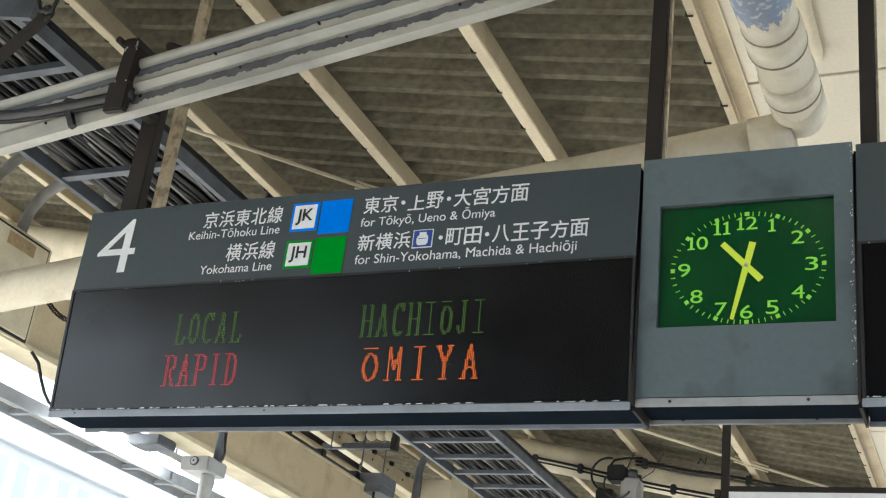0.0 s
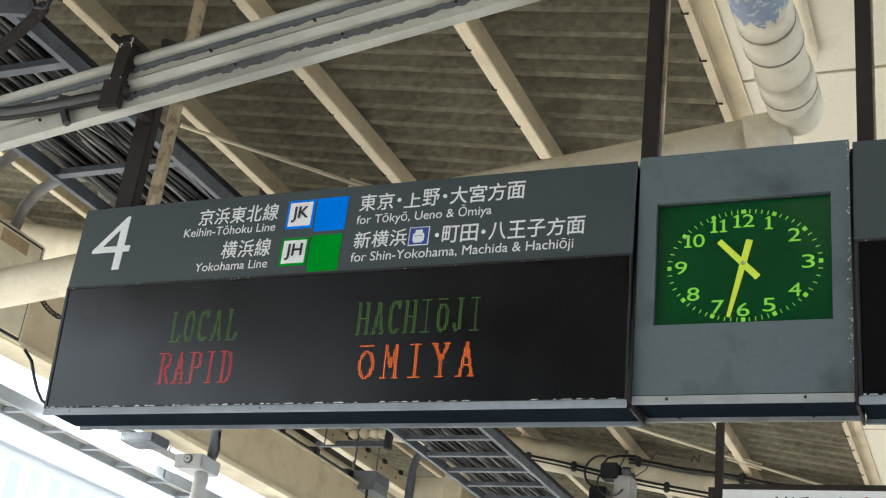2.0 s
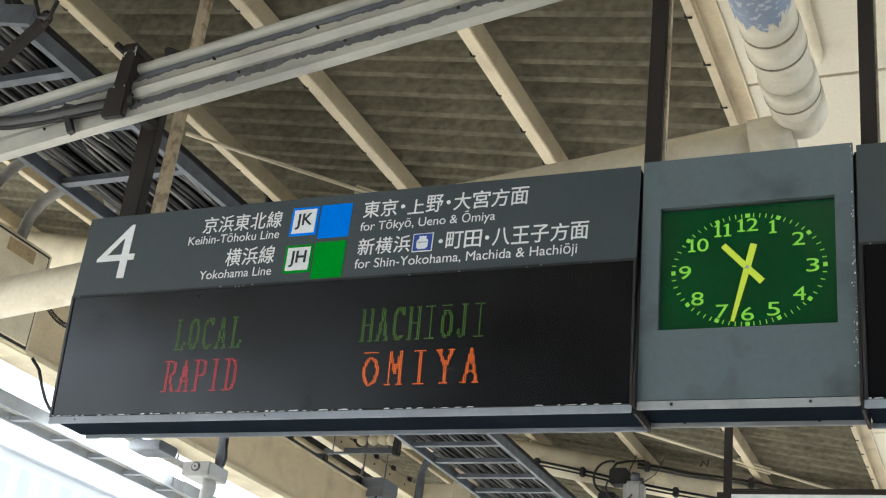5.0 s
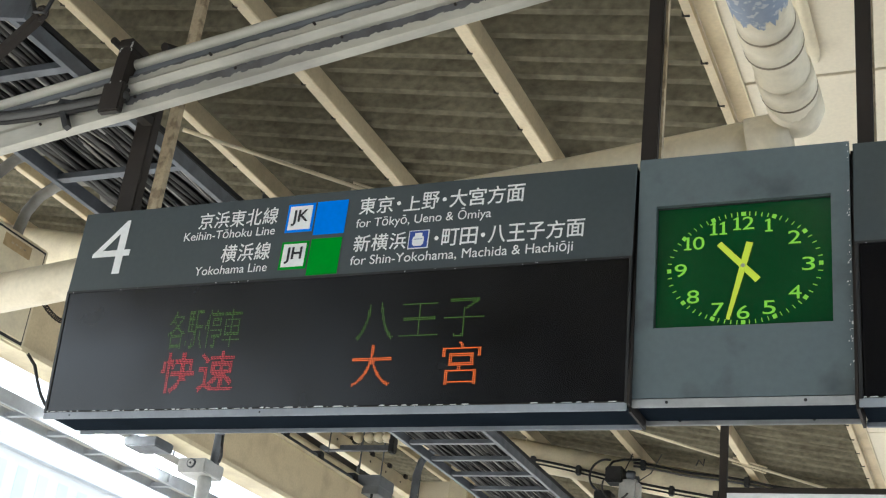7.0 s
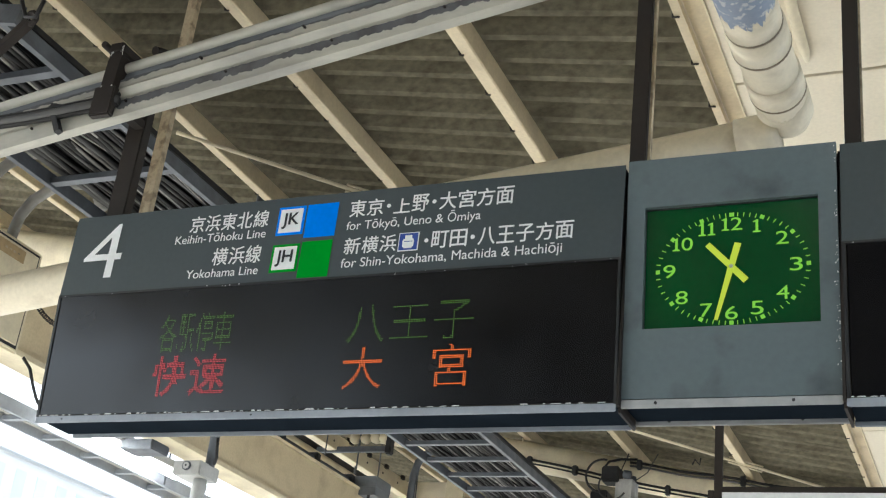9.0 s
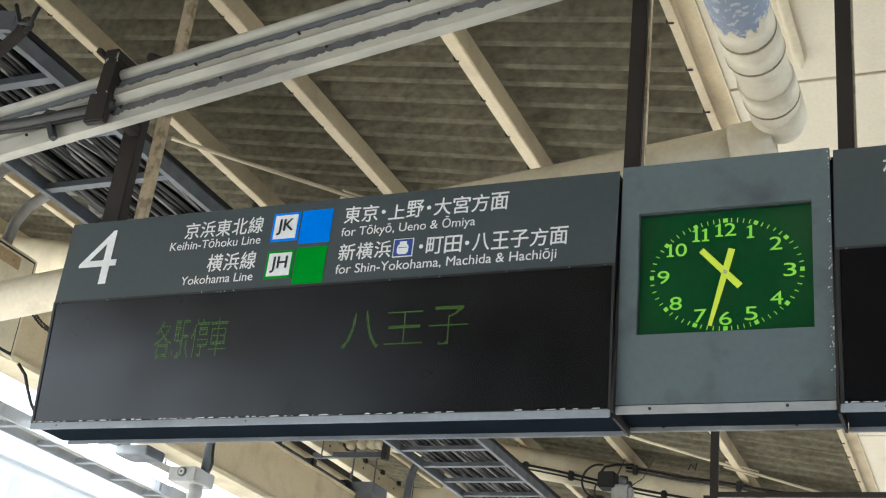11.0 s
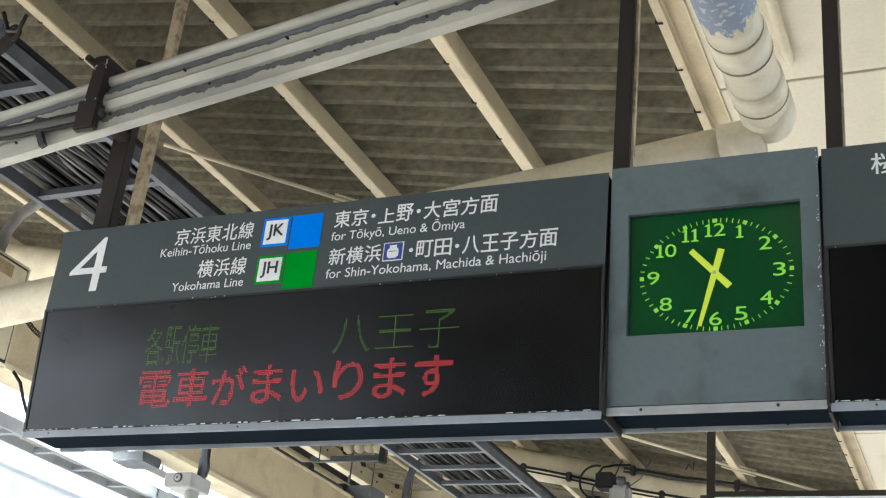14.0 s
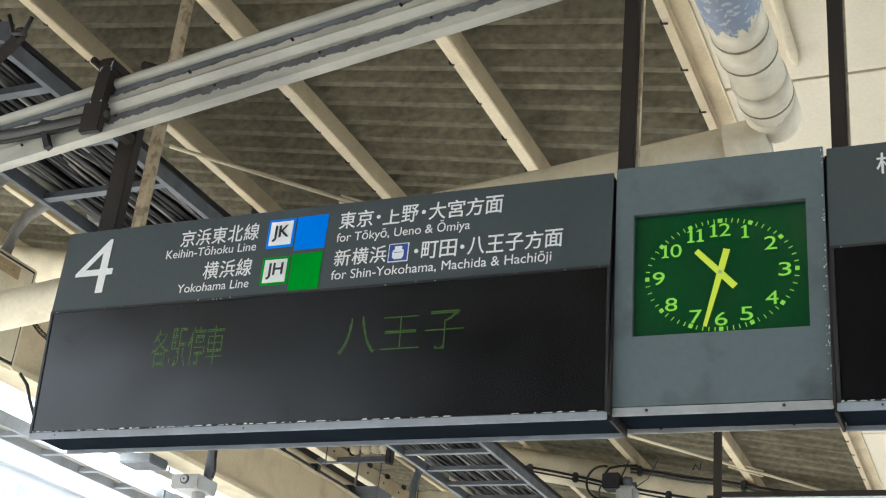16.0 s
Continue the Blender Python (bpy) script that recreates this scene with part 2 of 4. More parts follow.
def writing(name, body, x0, x1, z0, z1, y, mat, parent, label="", bold=0.0, depth=0.0015, lean=0.0, z_ref=0.0):
    """Flat raised lettering fitted into x0..x1, z0..z1 on a face at y (lean: how far y goes back for each metre below z_ref). z1=None keeps the font's proportions."""
    co, tri = glyphs(body, min(bold, 0.0))
    lo, hi = co.min(0), co.max(0)
    sx = (x1 - x0) / (hi[0] - lo[0])
    sz = sx if z1 is None else (z1 - z0) / (hi[1] - lo[1])
    zb = 0.0 if z1 is None else lo[1]
    px, pz = x0 + (co[:, 0] - lo[0]) * sx, z0 + (co[:, 1] - zb) * sz
    py = y - depth + lean * (z_ref - pz)
    me = bpy.data.meshes.new(name)
    # heavier strokes: thin layers, each shifted a little and set 0.2 mm behind the one before
    layers = [(0, 0, 0)] if bold <= 0 else [(0, 0, 0), (-1, 0, 1), (1, 0, 2), (0, -1, 3), (0, 1, 4)]
    e = max(bold, 0.0) * sx * 0.7
    rows = np.concatenate([np.stack([px + a * e, py + 0.0002 * k, pz + b * e], 1) for a, b, k in layers])
    tris = np.concatenate([tri + k * len(co) for _, _, k in layers])
    me.from_pydata(rows.tolist(), [], tris.tolist())
    me.materials.append(mat)
    ob = new(name, me)
    ob.parent = parent
    if parent.type == "EMPTY":
        ob.location = [-c for c in parent.location]
    return tagged(ob, label, kind="stuff" if " " in body else "")


# ---- setting: ground, platform, roof ----
ROOF_T = 0.18          # fall of the roof towards the valley, m per m
ROOF_0 = 4.41          # its height at x = 0


def roof_z(x):
    return ROOF_0 - ROOF_T * x


EAVE = -7.9
g = part("ground", boxes((-900, 900, -900, 900, -1.4, -1.2)), BALLAST, label="pale track ballast beside the platform", kind="structure")
g["category"] = "ground"
g = part("platform_floor", boxes((-4.6, 7.2, -60, 120, -1.2, 0.0)), CONCRETE, label="grey asphalt platform floor under the canopy", kind="structure")
g["category"] = "floor"


def corrugated(name, x0, x1, slope_sign, y0, y1, base, pitch=0.170, depth=0.12, lap=1.98):
    """Corrugated sheets whose waves run down the slope; each sheet laps a little over the next."""
    n = int((y1 - y0) / pitch)
    k = 10
    rows = n * k + 1
    ys = y0 + np.arange(rows) * pitch / k
    hang = (0.5 - 0.5 * np.cos(2 * np.pi * np.arange(rows) / k)) ** 1.35
    zz = depth * (0.55 - hang)     # broad hollows above, narrow crests hanging down
    zz = zz + np.random.default_rng(4).normal(0, 0.0012, rows)
    xs = []
    x = x0
    while x < x1 - 0.01:
        xs.append((x, min(x + lap, x1)))
        x += lap
    verts, faces = [], []
    for a, b in xs:
        for lift, xa, xb in ((0.0, a - 0.05, b),):
            o = len(verts)
            for j in range(rows):
                drop = 0.024 * (1 - ((j / k) % 6) / 6)     # each sheet of six waves laps under its neighbour
                verts += [(xa, ys[j], base(xa) + zz[j] + drop), (xb, ys[j], base(xb) + zz[j] + drop + 0.008)]
            faces += [(o + 2 * j, o + 2 * j + 1, o + 2 * j + 3, o + 2 * j + 2) for j in range(rows - 1)]
    me = bpy.data.meshes.new(name)
    me.from_pydata(verts, [], faces)
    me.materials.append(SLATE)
    ob = new(name, me)
    so = ob.modifiers.new("thickness", "SOLIDIFY")
    so.thickness, so.offset = 0.007, 1
    return ob


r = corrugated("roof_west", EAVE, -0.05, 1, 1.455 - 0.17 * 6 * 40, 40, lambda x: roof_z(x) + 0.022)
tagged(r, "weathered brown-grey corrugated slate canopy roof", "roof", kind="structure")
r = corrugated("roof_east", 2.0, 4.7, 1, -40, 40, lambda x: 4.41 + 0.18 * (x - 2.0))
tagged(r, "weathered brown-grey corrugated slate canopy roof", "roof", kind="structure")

# unseen wall added behind the camera to darken screen reflections and frontal light
w = part("added_wall_south", boxes((-8.2, 9.5, -15.0, -14.7, -1.2, 7.6)), UNDER, label="added dark wall, unseen behind the camera, dims the screen reflections", kind="structure")
w["category"] = "wall"

# valley soffit: flat white panels under the box gutter
soffit = thing("gutter_soffit", "flat white painted panels below the valley gutter", "soffit", kind="structure")
part("backing", boxes((0.012, 2.1, -40, 40, 4.284, 4.34)), BROWN, soffit, "dark joint backing")
seam = [-3.0, 1.30, 5.60, 9.90, 14.2, 18.5, 22.8]
for a, b in zip(seam, seam[1:]):
    for u, v in ((0.014, 0.93), (0.942, 2.0)):
        part("panel", boxes((u, v, a + 0.008, b - 0.008, 4.266, 4.2835), bevel=0.002), WHITE, soffit)
part("side_flange", boxes((-0.083, 0.006, -6, 40, 4.335, 4.343)), CREAM, soffit, "stained cream gutter side")
part("lip", boxes((0.007, 0.0135, -6, 40, 4.256, 4.343)), CREAM_PALE, soffit)


def purlin(x, y0, y1, group="canopy purlins"):
    """A lipped channel under the sheets, its back to the valley, with hook bolts along its open edge; x: its open lower edge."""
    z = roof_z(x) - 0.135
    t = thing("purlin", "cream painted steel channel purlin with rusty hook bolts", "purlin", group, at=(x, y0, z))
    w, h, s = 0.066, 0.105, 0.005
    out = [(0, 0.018), (0, 0.002), (0.002, 0), (w - 0.006, 0), (w, 0.006), (w, h), (w - 0.02, h), (w - 0.02, h - s), (w - s, h - s), (w - s, 0.008), (w - 0.008, s), (s, s), (s, 0.018)]
    out = [(x + u, z + v - ROOF_T * u) for u, v in out]
    bm = bmesh.new()
    a = [bm.verts.new((u, y0, v)) for u, v in out]
    b = [bm.verts.new((u, y1, v)) for u, v in out]
    for i in range(len(out)):
        j = (i + 1) % len(out)
        bm.faces.new((a[i], b[i], b[j], a[j]))
    bm.faces.new(a)
    bm.faces.new(b[::-1])
    part("channel", bm, CREAM, t)
    bm = bmesh.new()
    yy = 1.45 - 0.312 * 20
    while yy < min(y1, 12):
        if yy > y0:
            tube(bm, [(x - 0.006, yy, z + 0.06), (x - 0.006, yy, z - 0.004), (x + 0.012, yy + 0.004, z - 0.007)], 0.0045, 6)
            tube(bm, [(x - 0.0002, yy, z + 0.012), (x - 0.012, yy, z + 0.012)], 0.008, 6)
        yy += 0.312
    part("hook_bolts", bm, BROWN, t, "rusty hook bolts", kind="stuff")
    return t


PURLINS = (-1.085, -2.075, -3.055, -4.045, -5.03, -6.02, -7.0)
for x in PURLINS:
    purlin(x, -5.5, 30)
# edge channel beside the gutter
t = thing("edge_purlin", "stained cream channel along the valley gutter", "purlin", "canopy purlins", at=(-0.1, 0, 4.3))
bm = boxes((-0.12, -0.086, -5.5, 30, 4.30, 4.306), (-0.12, -0.115, -5.5, 30, 4.307, 4.40), (-0.092, -0.087, -5.5, 30, 4.307, 4.40))
part("channel", bm, CREAM, t)
bm = bmesh.new()
for i in range(40):
    yy = -0.7 + i * 0.312
    tube(bm, [(-0.125, yy, 4.34), (-0.125, yy, 4.297), (-0.10, yy, 4.294)], 0.0045, 6)
part("hook_bolts", bm, BROWN, t, "rusty hook bolts", kind="stuff")


def cross_beam(y):
    t = thing("canopy_beam", "round cream steel tube beam carrying the purlins", "beam", "canopy beams", at=(-2, y, 4.9))
    bm = tube(bmesh.new(), [(x, y, roof_z(x) - 0.268) for x in (EAVE + 0.3, -6, -3, -0.14)], 0.13, 20)
    part("tube", bm, CREAM_PALE, t, smooth=True)
    for x in PURLINS:
        part("cleat", boxes((x - 0.012, x - 0.002, y - 0.08, y + 0.08, roof_z(x) - 0.17, roof_z(x) - 0.05)), CREAM_PALE, t)
    return t


for y in (3.75, 7.5, 11.25, 15.0, 18.75):
    cross_beam(y)


def column(x, y, h):
    t = thing("canopy_column", "cream painted steel H-section canopy column", "column", "canopy columns", at=(x, y, 0))
    part("flange", boxes((x - 0.1, x + 0.1, y - 0.1, y - 0.088, 0.0, h)), CREAM_PALE, t)
    part("flange", boxes((x - 0.1, x + 0.1, y + 0.088, y + 0.1, 0.0, h)), CREAM_PALE, t)
    part("web", boxes((x - 0.006, x + 0.006, y - 0.088, y + 0.088, 0.0, h)), CREAM_PALE, t)
    return t

# ---- hanging sign row ----
Z_T, Z_M, Z_B = 3.2, 2.928, 2.545     # top, fold and bottom of the faces
LEAN = 0.032 / (Z_M - Z_B)          # the lower screens lean back towards the bottom
Y_BACK = 0.205


def face_y(z):
    return 0.0 if z >= Z_M else LEAN * (Z_M - z)


PANEL, SCREEN = {}, {}


def sign_unit(name, x0, x1, label):
    t = thing(name, label, "departure sign", "hanging sign row", at=((x0 + x1) / 2, 0.1, Z_B))
    bm = prism(bmesh.new(), [(0.004, Z_T), (0.004, Z_M + 0.004), (0.004 + face_y(Z_B), Z_B), (Y_BACK, Z_B), (Y_BACK, Z_T)], x0 + 0.004, x1 - 0.004)
    part("housing", bm, BROWN, t)
    bm = prism(bmesh.new(), [(0.0, Z_T + 0.002), (0.0, Z_M + 0.003), (0.0035, Z_M + 0.003), (0.0035, Z_T + 0.002)], x0, x1)
    bmesh.ops.bevel(bm, geom=bm.edges[:], offset=0.001, segments=1, affect="EDGES")
    PANEL[t.name] = part("name_panel", bm, GREY, t, "dark grey painted panel with white lettering")
    bm = prism(bmesh.new(), [(0.001, Z_M - 0.003), (0.001 + face_y(Z_B + 0.006), Z_B + 0.006), (0.0045 + face_y(Z_B + 0.006), Z_B + 0.006), (0.0045, Z_M - 0.003)], x0 + 0.012, x1 - 0.008)
    SCREEN[t.name] = part("screen", bm, SMOKED, t, "black smoked acrylic dot-matrix screen")
    part("seam_strip", boxes((x0, x1, -0.002, 0.004, Z_M - 0.0035, Z_M + 0.003)), BLACK, t)
    for a, b in ((x0 + 0.0005, x0 + 0.009), (x1 - 0.0065, x1 - 0.0005)):
        bm = prism(bmesh.new(), [(-0.002, Z_M - 0.004), (face_y(Z_B) - 0.002, Z_B), (face_y(Z_B) + 0.01, Z_B), (0.01, Z_M - 0.004)], a, b)
        part("edge_strip", bm, BLACK, t)
    for y in (0.031, 0.186):
        inset = 0.02 if y > 0.1 and x0 < -1 else 0.0
        bm = boxes((x0 + inset, x1 - 0.001, y, y + 0.007, Z_B - (0.019 if y < 0.1 else 0.017), Z_B + 0.002), bevel=0.002)
        part("bottom_rail", bm, RAIL, t, "blue-grey aluminium bottom rail")
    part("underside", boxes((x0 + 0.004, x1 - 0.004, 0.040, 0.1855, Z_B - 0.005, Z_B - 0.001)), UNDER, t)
    rng = random.Random(name)
    bm = bmesh.new()
    x = x0 + 0.01
    while x < x1 - 0.03:
        w = rng.uniform(0.003, 0.035)
        if rng.random() < 0.75:
            h = rng.uniform(0.0015, 0.004)
            zb = Z_B + 0.0028
            p = [(x, zb), (x + w, zb), (x + w * rng.uniform(0.75, 1), zb + h), (x + w * rng.uniform(0, 0.3), zb + h * rng.uniform(0.6, 1))]
            bm.faces.new([bm.verts.new((u, face_y(v) - 0.0015, v)) for u, v in p])
        x += w + rng.uniform(0.002, 0.018)
    for _ in range(16):
        u, v = rng.uniform(x0, x1), Z_M - rng.uniform(0.0, 0.005)
        s = rng.uniform(0.0015, 0.004)
        bm.faces.new([bm.verts.new((u + a * s, -0.0035, v + b * s)) for a, b in ((0, 0), (1, 0.2), (0.9, 0.9), (0.1, 0.7))])
    part("flaked_paint", bm, CHIP, t, "flaked paint along the edges", kind="stuff")
    bm = bmesh.new()
    for i in range(int((x1 - x0) / 0.66)):
        tube(bm, [(x0 + 0.1 + 0.66 * i, 0.033, Z_B - 0.008), (x0 + 0.1 + 0.66 * i, 0.0295, Z_B - 0.008)], 0.0028, 8)
    part("rail_screws", bm, BLACK, t, kind="stuff")
    return t


sign = sign_unit("departure_sign", -1.815, -0.006, "dark grey hanging platform 4 sign with black dot-matrix screen")
FY = -0.0004
face, screen = PANEL[sign.name], SCREEN[sign.name]
four = writing("platform_number", "4", -1.752, -1.610, 2.982, 3.166, FY, LETTER, face, "large white platform number", bold=-0.004)
jp = [("京浜東北線", -1.373, -1.094, 3.112, 3.167), ("横浜線", -1.268, -1.098, 2.995, 3.052), ("東京・上野・大宮方面", -0.824, -0.317, 3.117, 3.171),
      ("新横浜", -0.824, -0.658, 2.998, 3.05), ("・町田・八王子方面", -0.578, -0.138, 2.997, 3.049)]


def split_line(text, a, b):
    """Cells of a line of full-width characters between a and b."""
    size = [0.5 if ch == "・" else 1.0 for ch in text]
    w = (b - a + 0.004) / sum(size)
    return [(ch, a + w * sum(size[:i]), a + w * sum(size[:i + 1]) - 0.004) for i, ch in enumerate(text)]


for text, a, b, c, d in jp:
    for ch, u, v in split_line(text, a, b):
        if ch == "・":
            m, h = (u + v) / 2, (c + d) / 2
            bm = tube(bmesh.new(), [(m, FY - 0.0015, h), (m, FY, h)], 0.0062, 14)
            part("dot", bm, LETTER, face)
        else:
            thin = 0.85 if ch in "上" else 1.0
            writing("lettering", ch, u + 0.001, v - 0.001, c, c + (d - c) * thin, FY, LETTER, face, bold=0.016)
for s, a, b, c in (("Keihin-Tōhoku Line", -1.416, -1.096, 3.076), ("Yokohama Line", -1.350, -1.100, 2.957), ("for Tōkyō, Ueno & Ōmiya", -0.826, -0.410, 3.076), ("for Shin-Yokohama, Machida & Hachiōji", -0.826, -0.167, 2.957)):
    writing("lettering", s, a, b, c, None, FY, LETTER, face, bold=0.002)


def square(name, x0, x1, z0, z1, mat, y=FY - 0.0006, parent=face, label=""):
    return part(name, boxes((x0, x1, y - 0.0006, y + 0.0005, z0, z1)), mat, parent, label)


for mat, z0, z1, code, c0 in ((BLUE, 3.077, 3.170, "JK", 3.098), (GREEN, 2.957, 3.046, "JH", 2.976)):
    square("line_mark", -1.062, -0.971, z0, z1, mat, label="square line mark with coloured border")
    square("line_mark_field", -1.054, -0.979, z0 + 0.008, z1 - 0.008, LETTER, FY - 0.0018)
    writing("line_code", code, -1.043, -0.990, c0, c0 + 0.05, FY - 0.0026, DARKTEXT, face, bold=0.03)
square("line_colour", -0.965, -0.863, 3.063, 3.171, BLUE, label="bright blue square")
square("line_colour", -0.965, -0.865, 2.934, 3.050, GREEN, label="bright green square")
square("train_mark", -0.652, -0.590, 2.995, 3.052, LETTER)
square("train_mark_field", -0.649, -0.593, 2.998, 3.049, NAVY, FY - 0.0018)
bm = bmesh.new()
pts = [(-0.011, -0.02), (0.011, -0.02), (0.017, -0.014), (0.018, 0.0), (0.016, 0.008), (0.011, 0.011), (0.011, 0.02), (-0.011, 0.02), (-0.011, 0.011), (-0.016, 0.008), (-0.018, 0.0), (-0.017, -0.014)]
bm.faces.new([bm.verts.new((-0.621 + a, FY - 0.0032, 3.0225 + b)) for a, b in pts])
part("train_symbol", bm, LETTER, face, "white train front symbol")
square("train_symbol_band", -0.634, -0.608, 3.0225, 3.024, NAVY, FY - 0.0034)

# sign beyond the clock
sign_b = sign_unit("departure_sign", 0.541, 2.36, "dark grey hanging departure sign, its dot-matrix screen dark")
writing("lettering", "桜", 0.658, 0.722, 3.114, 3.172, FY, LETTER, PANEL[sign_b.name], bold=0.012)

# ---- dot-matrix messages: lit lamps that push out when they light and sink back when they go dark ----
PITCH = 0.00505


def dot_mesh(name, cells, mat, size=0.0032):
    """Square-cut lamps at (column x, height z) on the leaning screen."""
    verts, faces = [], []
    s = size / 2
    for x, z in cells:
        x, z = x - 0.003, z - 0.011
        o = len(verts)
        for a, b in ((-s, -s * 0.5), (-s * 0.5, -s), (s * 0.5, -s), (s, -s * 0.5), (s, s * 0.5), (s * 0.5, s), (-s * 0.5, s), (-s, s * 0.5)):
            verts.append((x + a, face_y(z + b) - 0.0005, z + b))
        verts.append((x, face_y(z) - 0.0013, z))
        faces += [(o + i, o + (i + 1) % 8, o + 8) for i in range(8)]
    me = bpy.data.meshes.new(name)
    me.from_pydata(verts, [], faces)
    me.materials.append(mat)
    return me


def font_cells(body, x0, x1, z0, z1, bold=0.0):
    co, tri = glyphs(body, bold)
    lo, hi = co.min(0), co.max(0)
    nx, nz = max(2, round((x1 - x0) / PITCH)), max(2, round((z1 - z0) / PITCH))
    gx, gz = np.meshgrid((np.arange(nx) + 0.5) / nx, (np.arange(nz) + 0.5) / nz)
    p = np.stack([gx.ravel(), gz.ravel()], 1)
    q = (co - lo) / (hi - lo)
    inside = np.zeros(len(p), bool)
    for a, b, c in q[tri]:
        def side(u, v):
            return (v[0] - u[0]) * (p[:, 1] - u[1]) - (v[1] - u[1]) * (p[:, 0] - u[0])
        s1, s2, s3 = side(a, b), side(b, c), side(c, a)
        inside |= ((s1 >= 0) & (s2 >= 0) & (s3 >= 0)) | ((s1 <= 0) & (s2 <= 0) & (s3 <= 0))
    p = p[inside]
    return [(x0 + u * (x1 - x0), z0 + v * (z1 - z0)) for u, v in p]


def ring(x0, x1, a0=0, a1=360, n=28, cy=0.5, ry=0.5):
    cx, rx = (x0 + x1) / 2, (x1 - x0) / 2
    return [(cx + rx * math.cos(radians(a0 + (a1 - a0) * i / n)), cy + ry * math.sin(radians(a0 + (a1 - a0) * i / n))) for i in range(n + 1)]


STROKES = {
    "L": [[(.28, 0), (.28, 1)], [(.1, 1), (.5, 1)], [(.1, 0), (.9, 0), (.95, .2)]],
    "O": [ring(.12, .88)],
    "C": [ring(.12, .95, 50, 310), [(.85, .75), (.85, 1)]],
    "A": [[(.5, 1), (.16, 0)], [(.5, 1), (.84, 0)], [(.28, .36), (.72, .36)], [(0, 0), (.32, 0)], [(.66, 0), (1, 0)]],
    "R": [[(.22, 0), (.22, 1)], [(.05, 1), (.6, 1)], ring(.3, .9, 90, -90, 16, .76, .24), [(.22, .52), (.6, .52)], [(.55, .5), (.85, 0), (1, 0)], [(.05, 0), (.4, 0)]],
    "P": [[(.22, 0), (.22, 1)], [(.05, 1), (.6, 1)], ring(.3, .92, 90, -90, 16, .74, .26), [(.22, .48), (.6, .48)], [(.05, 0), (.4, 0)]],
    "I": [[(.5, 0), (.5, 1)], [(.2, 0), (.8, 0)], [(.2, 1), (.8, 1)]],
    "D": [[(.22, 0), (.22, 1)], [(.05, 1), (.5, 1)], ring(0.02, .92, 90, -90, 18), [(.05, 0), (.5, 0)]],
    "H": [[(.2, 0), (.2, 1)], [(.8, 0), (.8, 1)], [(.2, .52), (.8, .52)], [(.05, 0), (.35, 0)], [(.65, 0), (.95, 0)], [(.05, 1), (.35, 1)], [(.65, 1), (.95, 1)]],
    "J": [[(.62, 1), (.62, .2), (.5, .04), (.25, .02), (.15, .2)], [(.4, 1), (.85, 1)]],
    "M": [[(.16, 0), (.16, 1)], [(.84, 0), (.84, 1)], [(.16, 1), (.5, .35), (.84, 1)], [(0, 0), (.32, 0)], [(.68, 0), (1, 0)]],
    "Y": [[(.12, 1), (.5, .48), (.88, 1)], [(.5, .48), (.5, 0)], [(.3, 0), (.7, 0)], [(0, 1), (.28, 1)], [(.72, 1), (1, 1)]],
    "Ō": [ring(.12, .88, 0, 360, 28, .42, .42), [(.1, 1), (.9, 1)]],
}


def stroke_cells(body, x0, x1, z0, z1, gap):
    w = (x1 - x0 - gap * (len(body) - 1)) / len(body)
    nz, nx = round((z1 - z0) / PITCH), round(w / PITCH)
    cells = []
    for k, ch in enumerate(body):
        on = set()
        for line in STROKES[ch]:
            for (a, b), (c, d) in zip(line, line[1:]):
                steep = abs(d - b) * nz > abs(c - a) * nx
                for i in range(41):
                    u, v = (a + (c - a) * i / 40) * (nx - 1), (b + (d - b) * i / 40) * (nz - 1)
                    on.add((round(u), round(v)))
                    if steep:
                        on.add((round(u + 0.9), round(v)))
        cells += [(x0 + k * (w + gap) + (u + .5) * PITCH, z0 + (v + .5) * PITCH) for u, v in sorted(on) if 0 <= u <= nx]
    return cells


def message(words, mat, label):
    """One part for each character; returns them all."""
    out = []
    for cells in words:
        ob = new("lit_character", dot_mesh("lit_character", cells, mat))
        ob.parent = screen
        out.append(tagged(ob, label, kind="stuff"))
    return out


def row(text, x0, x1, z0, z1, gap):
    """Dot letters of one word, evenly spaced."""
    w = (x1 - x0 - gap * (len(text) - 1)) / len(text)
    return [stroke_cells(ch, x0 + k * (w + gap), x0 + k * (w + gap) + w, z0, z1, 0) for k, ch in enumerate(text)]


TOP_EN = message(row("LOCAL", -1.402, -1.168, 2.749, 2.844, 0.008) + row("HACHIŌJI", -0.782, -0.405, 2.749, 2.844, 0.006), LED_GREEN, "dim green dot letter")
LOW_EN = message(row("RAPID", -1.420, -1.167, 2.623, 2.719, 0.009), LED_RED, "red dot letter") + message(row("ŌMIYA", -0.766, -0.418, 2.624, 2.722, 0.02), LED_ORANGE, "orange dot letter")
words = [font_cells(ch, -1.405 + 0.0635 * i, -1.405 + 0.0635 * i + 0.060, 2.740, 2.857) for i, ch in enumerate("各駅停車")]
words += [font_cells(ch, -0.778 + 0.131 * i, -0.778 + 0.131 * i + 0.116, 2.744 + (0.006 if i == 1 else 0), 2.852 - (0.008 if i == 1 else 0), -0.008) for i, ch in enumerate("八王子")]
TOP_JP = message(words, LED_GREEN, "green dot character")
LOW_JP = message([font_cells("快", -1.409, -1.286, 2.608, 2.73, 0.016), font_cells("速", -1.278, -1.155, 2.608, 2.73, 0.016)], LED_RED, "red dot character")
LOW_JP += message([font_cells("大", -0.780, -0.660, 2.614, 2.73, -0.010), font_cells("宮", -0.512, -0.400, 2.613, 2.73, -0.008)], LED_ORANGE, "orange dot character")
words = []
